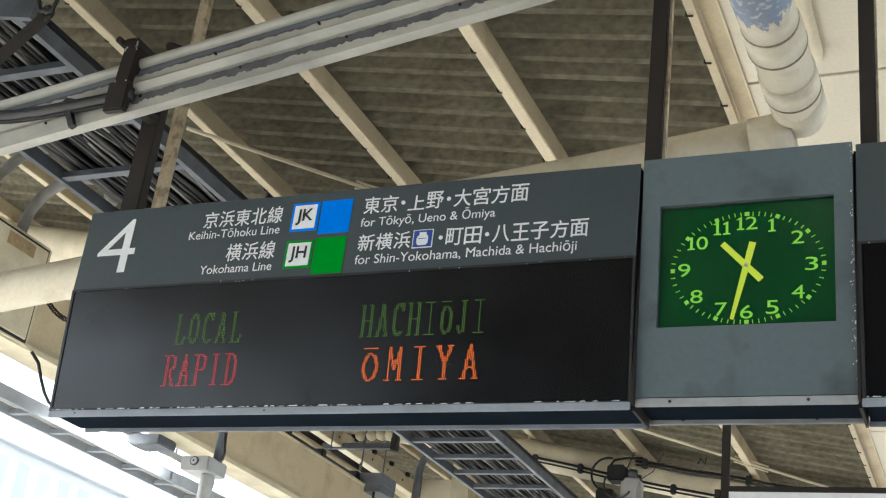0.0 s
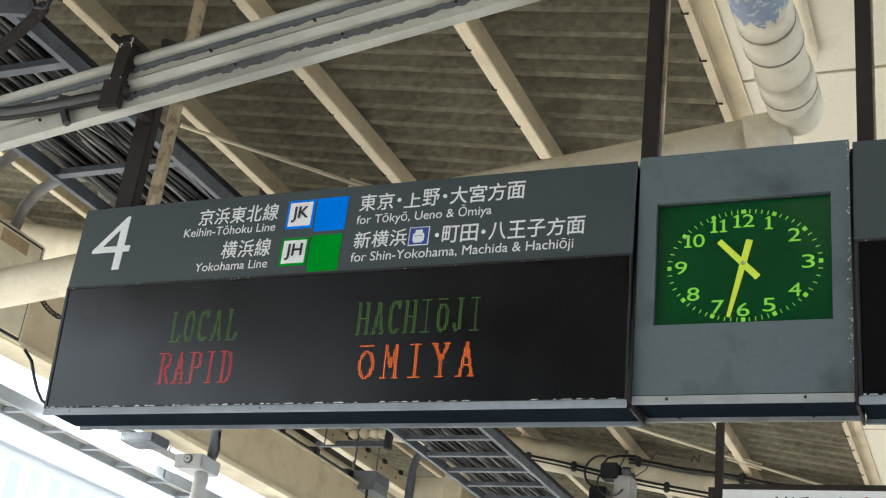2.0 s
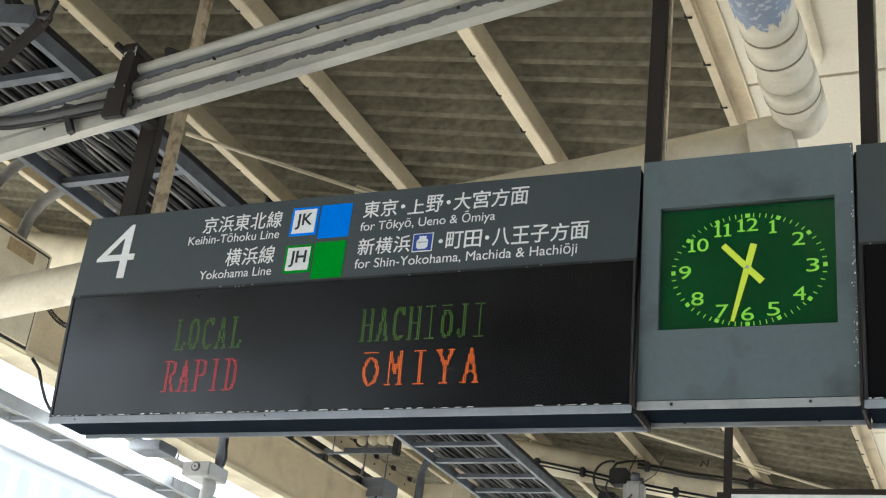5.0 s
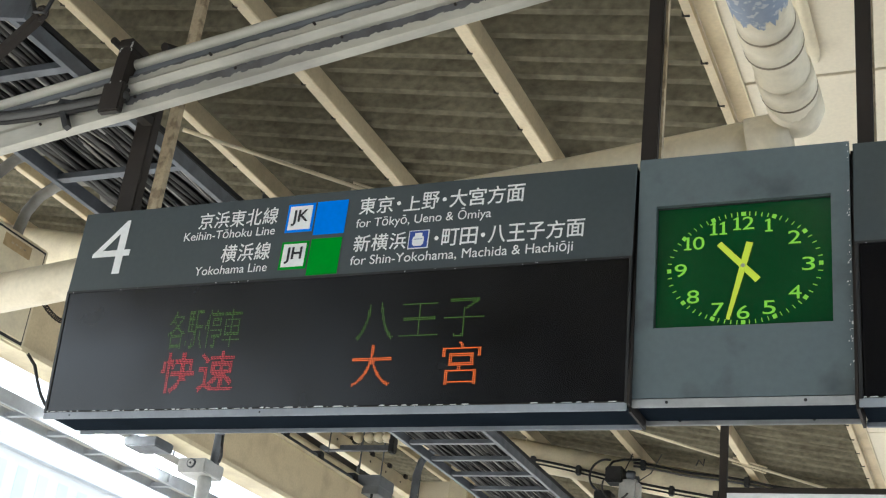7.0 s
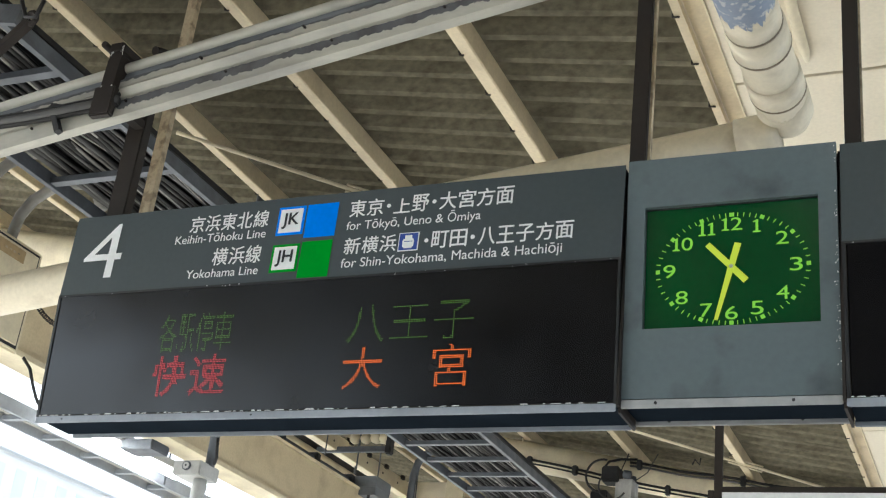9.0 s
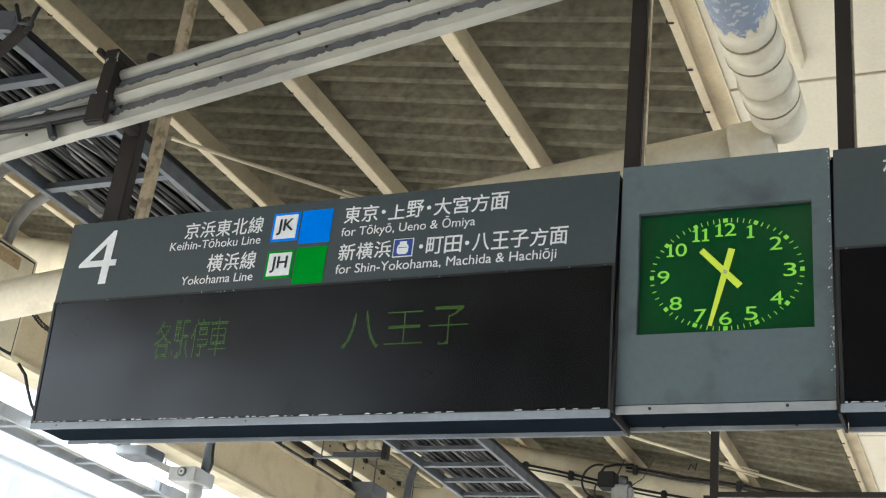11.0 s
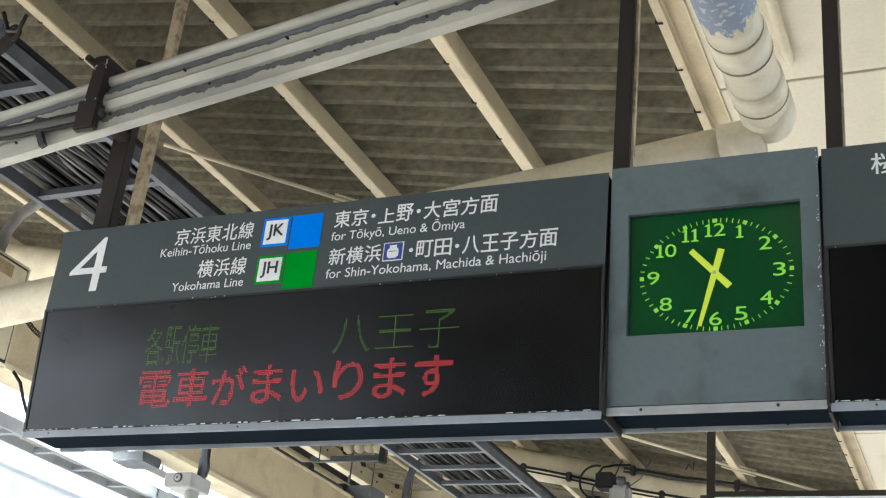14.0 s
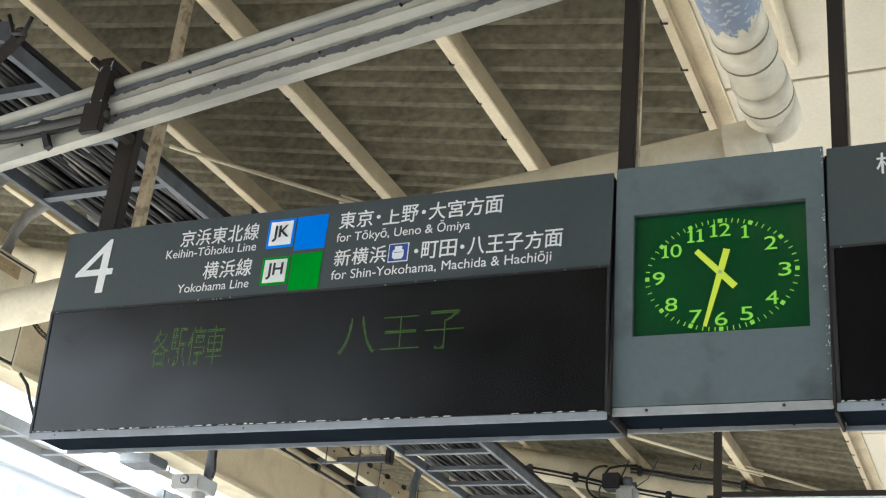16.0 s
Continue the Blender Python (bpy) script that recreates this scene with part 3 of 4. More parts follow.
for i, (ch, size) in enumerate(zip("電車がまいります", (1, 1, .98, .86, .9, .8, .86, .96))):
    c = -1.352 + 0.1265 * i
    words.append(font_cells(ch, c - 0.058 * size, c + 0.058 * size, 2.612, 2.724 - (0.02 if ch == "い" else 0), 0.012))
ARRIVING = message(words, LED_RED, "red dot character of a flashing notice")

# ---- station clock ----
clock = thing("station_clock", "weathered grey boxed station clock with green oval dial", "clock", "hanging sign row", at=(0.268, 0.1, 2.57))
CL = 0.045 / 0.64


def clock_y(z):
    return CL * (3.21 - z)


X0, X1, ZT, ZB = 0.002, 0.532, 3.21, 2.561
WX0, WX1, WZ0, WZ1 = 0.049, 0.486, 2.741, 3.073


def clock_slab(name, x0, x1, z0, z1, y0, y1, mat, label="", bevel=0.0):
    bm = prism(bmesh.new(), [(clock_y(z0) + y0, z0), (clock_y(z1) + y0, z1), (clock_y(z1) + y1, z1), (clock_y(z0) + y1, z0)], x0, x1)
    if bevel:
        bmesh.ops.bevel(bm, geom=bm.edges[:], offset=bevel, segments=2, affect="EDGES")
    return part(name, bm, mat, clock, label)


def frame_face(name, x0, x1, z0, z1, a0, a1, b0, b1, y0, y1, mat, label=""):
    """A face with a rectangular window, leaning with the clock."""
    bm = bmesh.new()
    o = [(x0, z0), (x1, z0), (x1, z1), (x0, z1)]
    i = [(a0, b0), (a1, b0), (a1, b1), (a0, b1)]
    L = {}
    for key, pts, y in (("of", o, y0), ("if", i, y0), ("ob", o, y1), ("ib", i, y1)):
        L[key] = [bm.verts.new((x, clock_y(z) + y, z)) for x, z in pts]
    for k in range(4):
        j = (k + 1) % 4
        bm.faces.new((L["of"][k], L["of"][j], L["if"][j], L["if"][k]))
        bm.faces.new((L["ob"][k], L["ib"][k], L["ib"][j], L["ob"][j]))
        bm.faces.new((L["of"][k], L["ob"][k], L["ob"][j], L["of"][j]))
        bm.faces.new((L["if"][k], L["if"][j], L["ib"][j], L["ib"][k]))
    return part(name, bm, mat, clock, label)


frame_face("front_panel", X0, X1, ZB, ZT, WX0, WX1, WZ0, WZ1, 0.0, 0.014, CLOCKGREY, "weathered grey front panel")
dial = clock_slab("dial", WX0 - 0.004, WX1 + 0.004, WZ0 - 0.004, WZ1 + 0.004, 0.0215, 0.026, DIAL, "dark green dial")
clock_slab("housing", X0 + 0.004, X1 - 0.004, ZB + 0.003, ZT - 0.003, 0.027, 0.14, BROWN)
frame_face("window_rim", WX0 - 0.006, WX1 + 0.006, WZ0 - 0.006, WZ1 + 0.006, WX0 + 0.001, WX1 - 0.001, WZ0 + 0.001, WZ1 - 0.001, 0.0142, 0.0213, BLACK)
for y in (0.044, 0.186):
    part("bottom_rail", boxes((X0, X1, y, y + 0.007, ZB - 0.024, ZB - 0.002), bevel=0.002), ALU, clock, "chipped aluminium bottom rail")
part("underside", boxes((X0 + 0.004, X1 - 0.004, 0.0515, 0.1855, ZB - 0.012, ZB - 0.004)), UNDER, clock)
for a, b in ((-0.006, 0.002), (0.532, 0.541)):
    part("joint_filler", boxes((a + 0.001, b - 0.001, 0.025, 0.19, Z_B - 0.004, Z_T - 0.004)), BROWN, clock, "dark gap strip between the boxes")
    part("joint_strap", boxes((a + 0.001, b - 0.001, 0.047, 0.192, Z_B - 0.018, Z_B - 0.005)), BROWN, clock)
rng = random.Random(21)
bm = bmesh.new()
for _ in range(46):
    v = rng.choice((rng.uniform(2.6, 2.95), rng.uniform(2.58, 3.2)))
    u = X1 - abs(rng.gauss(0, 0.004)) - 0.003
    w, h = rng.uniform(0.001, 0.005), rng.uniform(0.001, 0.007)
    bm.faces.new([bm.verts.new((u + a * w, clock_y(v + b * h) - 0.0008, v + b * h)) for a, b in ((0, 0), (1, 0.2), (0.8, 1), (0.1, 0.7))])
part("flaked_paint", bm, CHIP, clock, "flaked paint flecks on the edge", kind="stuff")
bm = bmesh.new()
for x in (0.09, 0.42):
    for y, z in ((0.044, ZB - 0.012), (0.186, ZB - 0.012)):
        tube(bm, [(x, y + 0.002, z), (x, y - 0.0025, z)], 0.004, 8)
part("rail_screws", bm, BLACK, clock, kind="stuff")
DC, DRX, DRZ = (0.270, 2.9), 0.188, 0.1445


def on_dial(u, v, off=0.020):
    return (DC[0] + u, clock_y(DC[1] + v) + off, DC[1] + v)


def dial_poly(name, polys, mat, off, label="", kind=""):
    bm = bmesh.new()
    for poly in polys:
        f = bm.faces.new([bm.verts.new(on_dial(u, v, off)) for u, v in poly])
        e = bmesh.ops.extrude_face_region(bm, geom=[f])
        bmesh.ops.translate(bm, verts=[q for q in e["geom"] if isinstance(q, bmesh.types.BMVert)], vec=(0, 0.0012, 0))
    return part(name, bm, mat, dial, label, kind=kind)




def polar(a, rx, rz):
    """The point of an oval in the true direction a."""
    r = 1 / math.hypot(math.cos(a) / rx, math.sin(a) / rz)
    return r * math.cos(a), r * math.sin(a)


def slab_one(x0, x1, z0, z1):
    """A slab-serif figure 1."""
    w, h = x1 - x0, z1 - z0
    q = [(0.05, 0), (0.95, 0), (0.95, 0.1), (0.68, 0.13), (0.68, 1), (0.5, 1), (0.05, 0.86), (0.05, 0.78), (0.36, 0.82), (0.36, 0.13), (0.05, 0.1)]
    return [(x0 + a * w, z0 + b * h) for a, b in q]


ticks, hours = [], []
for m in range(60):
    a = radians(90 - 6 * m)
    u, v = polar(a, DRX, DRZ)
    n = Vector((math.cos(a) / DRX, math.sin(a) / DRZ)).normalized()
    s = Vector((-n.y, n.x))
    h, w = (0.0052, 0.0052) if m % 5 == 0 else (0.0055, 0.0011)
    if m == 0:
        w = 0.006
    q = [Vector((u, v)) + n * (h * i) + s * (w * j) for i, j in ((-1, -1), (1, -1), (1, 1), (-1, 1))]
    (hours if m % 5 == 0 else ticks).append(q)
dial_poly("minute_marks", ticks, DIALMARK, 0.0195, "yellow-green minute marks", "stuff")
for q in hours:
    dial_poly("hour_mark", [q], DIALMARK, 0.0195)
NUMX, NUMZ = 0.158, 0.1185
for hnum in range(1, 13):
    u, v = polar(radians(90 - 30 * hnum), NUMX, NUMZ)
    x, z, text = DC[0] + u, DC[1] + v, str(hnum)
    half = 0.0175
    bm = bmesh.new()
    cells = [(text, x - 0.0155, x + 0.0155)] if hnum != 1 else [("1", x - 0.0105, x + 0.0105)]
    if hnum > 9:
        second = 0.021 if text[1] == "1" else 0.029
        full = 0.021 + 0.003 + second
        cells = [("1", x - full / 2, x - full / 2 + 0.021), (text[1], x + full / 2 - second, x + full / 2)]
    for ch, a, b in cells:
        if ch == "1":
            bm.faces.new([bm.verts.new((p, clock_y(q) + 0.0195, q)) for p, q in slab_one(a, b, z - half, z + half)])
        else:
            co, tri = glyphs(ch)
            lo, hi = co.min(0), co.max(0)
            vs = [bm.verts.new((a + (p - lo[0]) / (hi[0] - lo[0]) * (b - a), clock_y(z) + 0.0195 - CL * ((q - lo[1]) / (hi[1] - lo[1]) - 0.5) * 2 * half, z - half + (q - lo[1]) / (hi[1] - lo[1]) * 2 * half)) for p, q in co]
            for t3 in tri:
                bm.faces.new([vs[int(k)] for k in t3])
    part("numeral", bm, DIALMARK, dial, "yellow-green clock numeral")


def hand(name, length, tail, w0, w1, angle, off, label):
    h = thing(name, at=(0, 0, 0))
    bm = bmesh.new()
    n = [(-w0, -tail), (w0, -tail), (w0 * 0.95, 0), (w1, length), (-w1, length), (-w0 * 0.95, 0)]
    f = bm.faces.new([bm.verts.new((a, 0, b)) for a, b in n])
    e = bmesh.ops.extrude_face_region(bm, geom=[f])
    bmesh.ops.translate(bm, verts=[q for q in e["geom"] if isinstance(q, bmesh.types.BMVert)], vec=(0, 0.0016, 0))
    me = mesh_of(name, bm, HAND)
    bpy.data.objects.remove(h)
    ob = new(name, me)
    ob.parent = clock
    x, y, z = on_dial(0, 0.002, off)
    ob.matrix_basis = pose(x - clock.location.x, y - clock.location.y, z - clock.location.z, math.degrees(math.atan(CL)), 0, 0) @ pose(0, 0, 0, 0, angle, 0)
    return tagged(ob, label)


HOUR = hand("hour_hand", 0.088, 0.053, 0.0085, 0.0075, -43.5, 0.0165, "yellow hour hand")
MINUTE = hand("minute_hand", 0.145, 0.064, 0.0085, 0.0045, 194.2, 0.0140, "yellow minute hand")
bm = tube(bmesh.new(), [on_dial(0, 0.002, 0.0195), on_dial(0, 0.002, 0.0120)], 0.005, 12)
part("hand_hub", bm, ALU, clock)

# ---- hangers ----
for x0, x1, strip in ((-1.778, -1.708, 0.0), (-0.021, 0.024, 0.012), (0.545, 0.585, 0.008)):
    top = 3.72 if x0 < -1 else (roof_z(-0.05) - 0.04 if x0 < 0 else 4.265)
    t = thing("sign_hanger", "dark brown square steel hanger post of the sign row", "hanger", "sign hangers", at=((x0 + x1) / 2, 0.11, Z_T))
    part("post", boxes((x0, x1, 0.075, 0.115, Z_T + 0.001, top), bevel=0.003), BROWN, t)
    if strip:
        part("cream_edge", boxes((x1, x1 + strip * 0.6, 0.095, 0.113, Z_T + 0.001, top)), TAN, t, "bare tan edge")
    part("base_plate", boxes((x0 - 0.02, x1 + 0.02, 0.06, 0.135, Z_T + 0.0015, Z_T + 0.009)), BROWN, t)
t = thing("angle_hanger", "flaking cream perforated angle hanger", "hanger", at=(-1.97, 0.5, 3.3))
part("angle", boxes((-1.992, -1.95, 0.48, 0.486, 3.26, roof_z(-2) - 0.03), (-1.956, -1.95, 0.486, 0.508, 3.26, roof_z(-2) - 0.03)), TAN, t)


# ---- cable trunking over the sign ----
def trunk(x, dz=0.0, y=-0.02):
    """A point on the slanting trunking; dz up from its lower edge."""
    return (x, y, 3.447 + 0.16 * (x + 2.224) + 0.83 * dz)


A, B = -3.3, 0.9
tk = thing("cable_trunking", "slanting cream cable trunking with conduits and peeling paint", "trunking", at=trunk(-1.0))


def run(profile):
    """An outline of (y, height over the lower edge), drawn out along the trunking."""
    bm = bmesh.new()
    a = [bm.verts.new(trunk(A, h, y)) for y, h in profile]
    b = [bm.verts.new(trunk(B, h, y)) for y, h in profile]
    bm.faces.new(a)
    bm.faces.new(b[::-1])
    for i in range(len(profile)):
        j = (i + 1) % len(profile)
        bm.faces.new((a[i], b[i], b[j], a[j]))
    return bm


def peeling(z0, z1, y, seed, rough, start=A):
    """A strip of bare metal with torn edges, on the front of the trunking."""
    rg = random.Random(seed)
    bm, prev, x = bmesh.new(), None, start
    lo, hi = z0, z1
    while x < B:
        lo += rg.uniform(-rough, rough) + (z0 - lo) * 0.3
        hi += rg.uniform(-rough, rough) * 0.35 + (z1 - hi) * 0.4
        a = [bm.verts.new(trunk(x, lo, y)), bm.verts.new(trunk(x, max(hi, lo + 0.003), y))]
        if prev:
            bm.faces.new((prev[0], a[0], a[1], prev[1]))
        prev = a
        x += rg.uniform(0.002, 0.011)
    return bm


part("bottom_channel", run([(-0.07, 0), (-0.03, 0), (-0.03, 0.072), (-0.07, 0.072)]), TRUNK, tk, "dull white bottom channel")
part("bare_strip", peeling(0.037, 0.0705, -0.0708, 5, 0.006, -1.80), PEEL, tk, "peeling grey strip")
part("slit", run([(-0.05, 0.0725), (-0.03, 0.0725), (-0.03, 0.083), (-0.05, 0.083)]), BLACK, tk, "dark slit")
part("ridged_cover", run([(-0.052, 0.0835), (-0.066, 0.092), (-0.078, 0.113), (-0.082, 0.119), (-0.078, 0.124), (-0.066, 0.146), (-0.064, 0.176), (-0.03, 0.176), (-0.03, 0.0835)]), TRUNK, tk, "cream ridged cover")
part("bare_strip", peeling(0.170, 0.179, -0.0655, 9, 0.004), PEEL, tk, "chipped dark edge")
part("back_plate", run([(-0.05, 0.1765), (-0.03, 0.1765), (-0.03, 0.226), (-0.044, 0.226), (-0.05, 0.2)]), PLATE, tk, "blue-grey back plate")
part("top_tube", tube(bmesh.new(), [trunk(A, 0.2475, -0.045), trunk(B, 0.2475, -0.045)], 0.0185, 16), TRUNK, tk, "dull white conduit", smooth=True)
bm = bmesh.new()
for x in np.arange(-2.9, 0.8, 0.37):
    for dx, h in ((0.0, 0.165), (0.11, 0.06)):
        tube(bm, [trunk(x + dx, h, -0.055), trunk(x + dx, h, -0.0765)], 0.0045, 8)
part("screws", bm, BROWN, tk, kind="stuff")
for off, r, mt, word in ((0.0, 0.017, CABLE_GREY, "grey cable"), (0.026, 0.007, CABLE, "black cable"), (-0.022, 0.008, CABLE, "black cable")):
    pts = [trunk(x, h + off, -0.088 - 0.004 * math.sin(9 * x)) for x, h in ((-1.70, 0.062), (-1.82, 0.070), (-1.94, 0.082), (-2.06, 0.10), (-2.18, 0.126), (-2.32, 0.165), (-2.5, 0.22))]
    part("slack_cable", tube(bmesh.new(), pts, r, 8), mt, tk, "slack " + word, smooth=True)
# clamp on the hanger
cp = thing("post_clamp", "dark rusty clamp holding the trunking to the hanger", "clamp", at=(-1.758, -0.05, 3.627))
part("plate", bar(bmesh.new(), (-1.757, -0.090, 3.605), (-1.748, -0.090, 3.777), 0.05, 0.012, (0, 1, 0)), BROWN, cp)
part("side", bar(bmesh.new(), (-1.736, -0.060, 3.599), (-1.736, -0.060, 3.782), 0.012, 0.07, (0, 1, 0)), BROWN, cp)
part("foot", boxes((-1.789, -1.705, -0.112, -0.083, 3.517, 3.627), bevel=0.005), BROWN, cp)
part("arm", boxes((-1.745, -1.710, -0.0825, 0.0745, 3.567, 3.597)), BROWN, cp)
part("head", boxes((-1.778, -1.720, -0.105, 0.07, 3.763, 3.805), bevel=0.008), BROWN, cp)
part("bolt", tube(bmesh.new(), [(-1.783, -0.125, 3.787), (-1.783, 0.08, 3.787)], 0.012, 8), BROWN, cp)
part("rear_bolt", tube(bmesh.new(), [(-1.647, -0.030, 3.802), (-1.644, 0.020, 3.821)], 0.016, 8), BROWN, cp)
rg = random.Random(14)
bm = bmesh.new()
for k in range(26):
    f = rg.choice((0.04, 0.1, 0.5, 0.9, 0.95, 1.0)) + rg.uniform(-0.05, 0.05)
    u = Vector((-1.760, -0.090, 3.617)).lerp(Vector((-1.748, -0.090, 3.777)), f) + Vector((rg.choice((-0.018, 0.02)) + rg.uniform(-0.006, 0.006), -0.0075, 0))
    w, h = rg.uniform(0.003, 0.01), rg.uniform(0.003, 0.009)
    bm.faces.new([bm.verts.new((u.x + p * w, u.y, u.z + q * h)) for p, q in ((0, 0), (1, 0.2), (0.8, 1), (0.3, 0.7))])
part("flaked_patch", bm, CHIP, cp, "flaked paint", kind="stuff")
cp = thing("pipe_clip", "small black clip on the trunking", "clip", at=(-1.936, -0.090, 3.541))
part("band", bar(bmesh.new(), (-1.912, -0.090, 3.484), (-1.967, -0.090, 3.589), 0.02, 0.022, (0, 1, 0)), BLACK, cp)
part("lug", tube(bmesh.new(), arc((-1.957, -0.090, 3.570), 0.02, 0, 360, (1, 0, 0), (0, 0, 1)), 0.007, 6), BLACK, cp)
part("tongue", bar(bmesh.new(), (-1.969, -0.090, 3.593), (-1.907, -0.090, 3.577), 0.012, 0.02, (0, 1, 0)), BLACK, cp)
# strut high up on the far end
t = thing("brace_strut", "dark brown steel strut with a bolted lug", "strut", at=(-1.859, -0.450, 3.599))
part("strut", bar(bmesh.new(), (-2.024, -0.450, 3.427), (-1.787, -0.450, 3.651), 0.022, 0.03, (0, 1, 0)), BROWN, t)
part("lug", tube(bmesh.new(), arc((-1.787, -0.450, 3.664), 0.022, 0, 360, (1, 0, 0), (0, 0, 1)), 0.009, 6), BROWN, t)
part("hook", tube(bmesh.new(), [(-1.817, -0.480, 3.724), (-1.780, -0.480, 3.650), (-1.738, -0.480, 3.639), (-1.722, -0.480, 3.699)], 0.007, 8), BLACK, t, "bent black hook", smooth=True)
part("plate", bar(bmesh.new(), (-2.098, -0.420, 3.758), (-1.866, -0.420, 3.710), 0.07, 0.02, (0, 1, 0)), GALV, t, "grey bolted plate")
part("stay", tube(bmesh.new(), [(-1.997, -0.410, 3.779), (-2.6, -0.45, roof_z(-2.6) - 0.02)], 0.012, 8), BROWN, t)

# ---- rain pipes ----
t = thing("soffit_conduit", "cream painted conduit fixed under the soffit", "conduit", at=(0.3, 0, 4.25))
part("conduit", tube(bmesh.new(), [(0.30, -2.0, 4.245), (0.30, 1.10, 4.245), (0.30, 1.18, 4.252)], [0.02, 0.02, 0.008], 16), CREAM_PALE, t, smooth=True)
pipe = thing("valley_drain_pipe", "fat white plastic rain pipe with dirty joint rings", "pipe", at=(0.32, 0, 3.62))
R, PX = 0.077, 0.322


def pipe_z(y):
    return 3.618 + 0.075 * y


part("barrel", tube(bmesh.new(), [(PX, y, pipe_z(y)) for y in (-1.6, 0.0, 0.5)], R, 32), PVC, pipe, smooth=True)
rg = random.Random(8)
bm = bmesh.new()
ra, rb = [], []
for k in range(90):
    a = 2 * math.pi * k / 90
    u, v = (R + 0.0012) * math.cos(a), (R + 0.0012) * math.sin(a)
    y = -0.075 + rg.uniform(-0.02, 0.012) + 0.012 * math.sin(3 * a) + 0.01 * math.sin(11 * a)
    ra.append(bm.verts.new((PX + u, -0.7, pipe_z(-0.7) + v)))
    rb.append(bm.verts.new((PX + u, y, pipe_z(y) + v)))
for k in range(90):
    bm.faces.new((ra[k], ra[(k + 1) % 90], rb[(k + 1) % 90], rb[k]))
part("primer_patch", bm, PATCH, pipe, "bare blue-grey primer patch", smooth=True)
for y, r in ((-0.025, R + 0.003), (0.093, R + 0.008), (0.36, R + 0.008)):
    part("joint_ring", tube(bmesh.new(), [(PX, y - 0.06, pipe_z(y - 0.06)), (PX, y + 0.04, pipe_z(y + 0.04))], r - 0.002, 32), PVC, pipe, smooth=True)
    part("ring_groove", tube(bmesh.new(), [(PX, y + 0.0405, pipe_z(y + 0.04)), (PX, y + 0.049, pipe_z(y + 0.049))], r - 0.001, 32), GRIME, pipe, "brown dirt line", smooth=True)
part("end_cap", tube(bmesh.new(), [(PX, y, pipe_z(0.56)) for y in (0.46, 0.56, 0.61, 0.64)], [R + 0.006, R + 0.006, R * 0.85, R * 0.3], 28), PVC, pipe, smooth=True)
pipe2 = thing("cross_drain_pipe", "long white rain pipe falling across behind the sign row", "pipe", at=(-1.0, 0.6, 3.5))


def cross_z(x):
    return 3.580 + 0.120 * (x - 0.166)


part("barrel", tube(bmesh.new(), [(x, 0.6, cross_z(x)) for x in (-4.1, -2.5, -1, 0.30)], 0.076, 24), PVC, pipe2, smooth=True)
part("socket", tube(bmesh.new(), [(x, 0.6, cross_z(x)) for x in (0.17, 0.30)], 0.083, 24), PVC, pipe2, smooth=True)
part("bracket", tube(bmesh.new(), [(-3.6, 0.6, cross_z(-3.6) + 0.07), (-3.62, 0.6, roof_z(-3.6) - 0.03)], 0.008, 8), BROWN, pipe2)


# ---- cable ladder ----
def cable_ladder(name, x0, x1, z, y0, y1, first, step, label, rail=(0.022, 0.09), mat=None):
    mat = mat or GALV
    t = thing(name, label, "cable ladder", at=((x0 + x1) / 2, y0, z))
    for x in (x0, x1):
        part("side_rail", boxes((x - rail[0], x + rail[0], y0, y1, z - 0.01, z - 0.01 + rail[1])), mat, t)
    n, rung = 0, None
    y = first
    while y < y1:
        if rung is None:
            rung = part("rung", boxes((x0 + rail[0] + 0.001, x1 - rail[0] - 0.001, -0.02, 0.02, z, z + 0.028)), mat, t)
            rung.location.y += y
            base = rung
        else:
            rung = base.copy()
            scene.collection.objects.link(rung)
            rung.location.y = base.location.y + (y - first)
        y += step
    return t


lad = cable_ladder("cable_ladder", -2.93, -2.262, 3.95, -3, 22, 0.2 - 0.384 * 6, 0.384, "galvanised cable ladder loaded with black cables under the roof", rail=(0.013, 0.06))
rng = random.Random(3)
wires = thing("cable_bundle", "thick layer of black and grey cables lying on the ladder", "cables", at=(-2.6, 0, 4.0))
for i in range(48):
    x = -2.90 + 0.61 * (i + 0.5) / 48
    r = rng.choice((0.005, 0.006, 0.008, 0.010, 0.014))
    lay = rng.uniform(0, 0.026)
    ph, amp = rng.uniform(0, 6), rng.uniform(0.004, 0.03)
    pts = [(x + amp * math.sin(ph + 0.9 * k) + rng.uniform(-0.008, 0.008), -3 + 0.3 * k, 3.979 + r + lay + rng.uniform(0, 0.014)) for k in range(84)]
    part("cable", tube(bmesh.new(), pts, r, 6, False), CABLE if rng.random() < 0.70 else (CABLE_GREY if rng.random() < 0.8 else CONDUIT), wires, smooth=True)
part("cable_mat", boxes((-2.908, -2.284, -3, 22, 4.036, 4.06)), CABLE, wires, "dense upper layer of black cables")
for y in (-1.2, 3.5, 12.0):
    t = thing("ladder_hanger", "thin threaded steel rods holding the cable ladder", "hanger", "ladder hangers", at=(-2.6, y, 4.0))
    for x in (-2.93, -2.262):
        part("rod", tube(bmesh.new(), [(x, y, 3.94), (x, y, roof_z(x) - 0.02)], 0.006, 6), GALV, t)

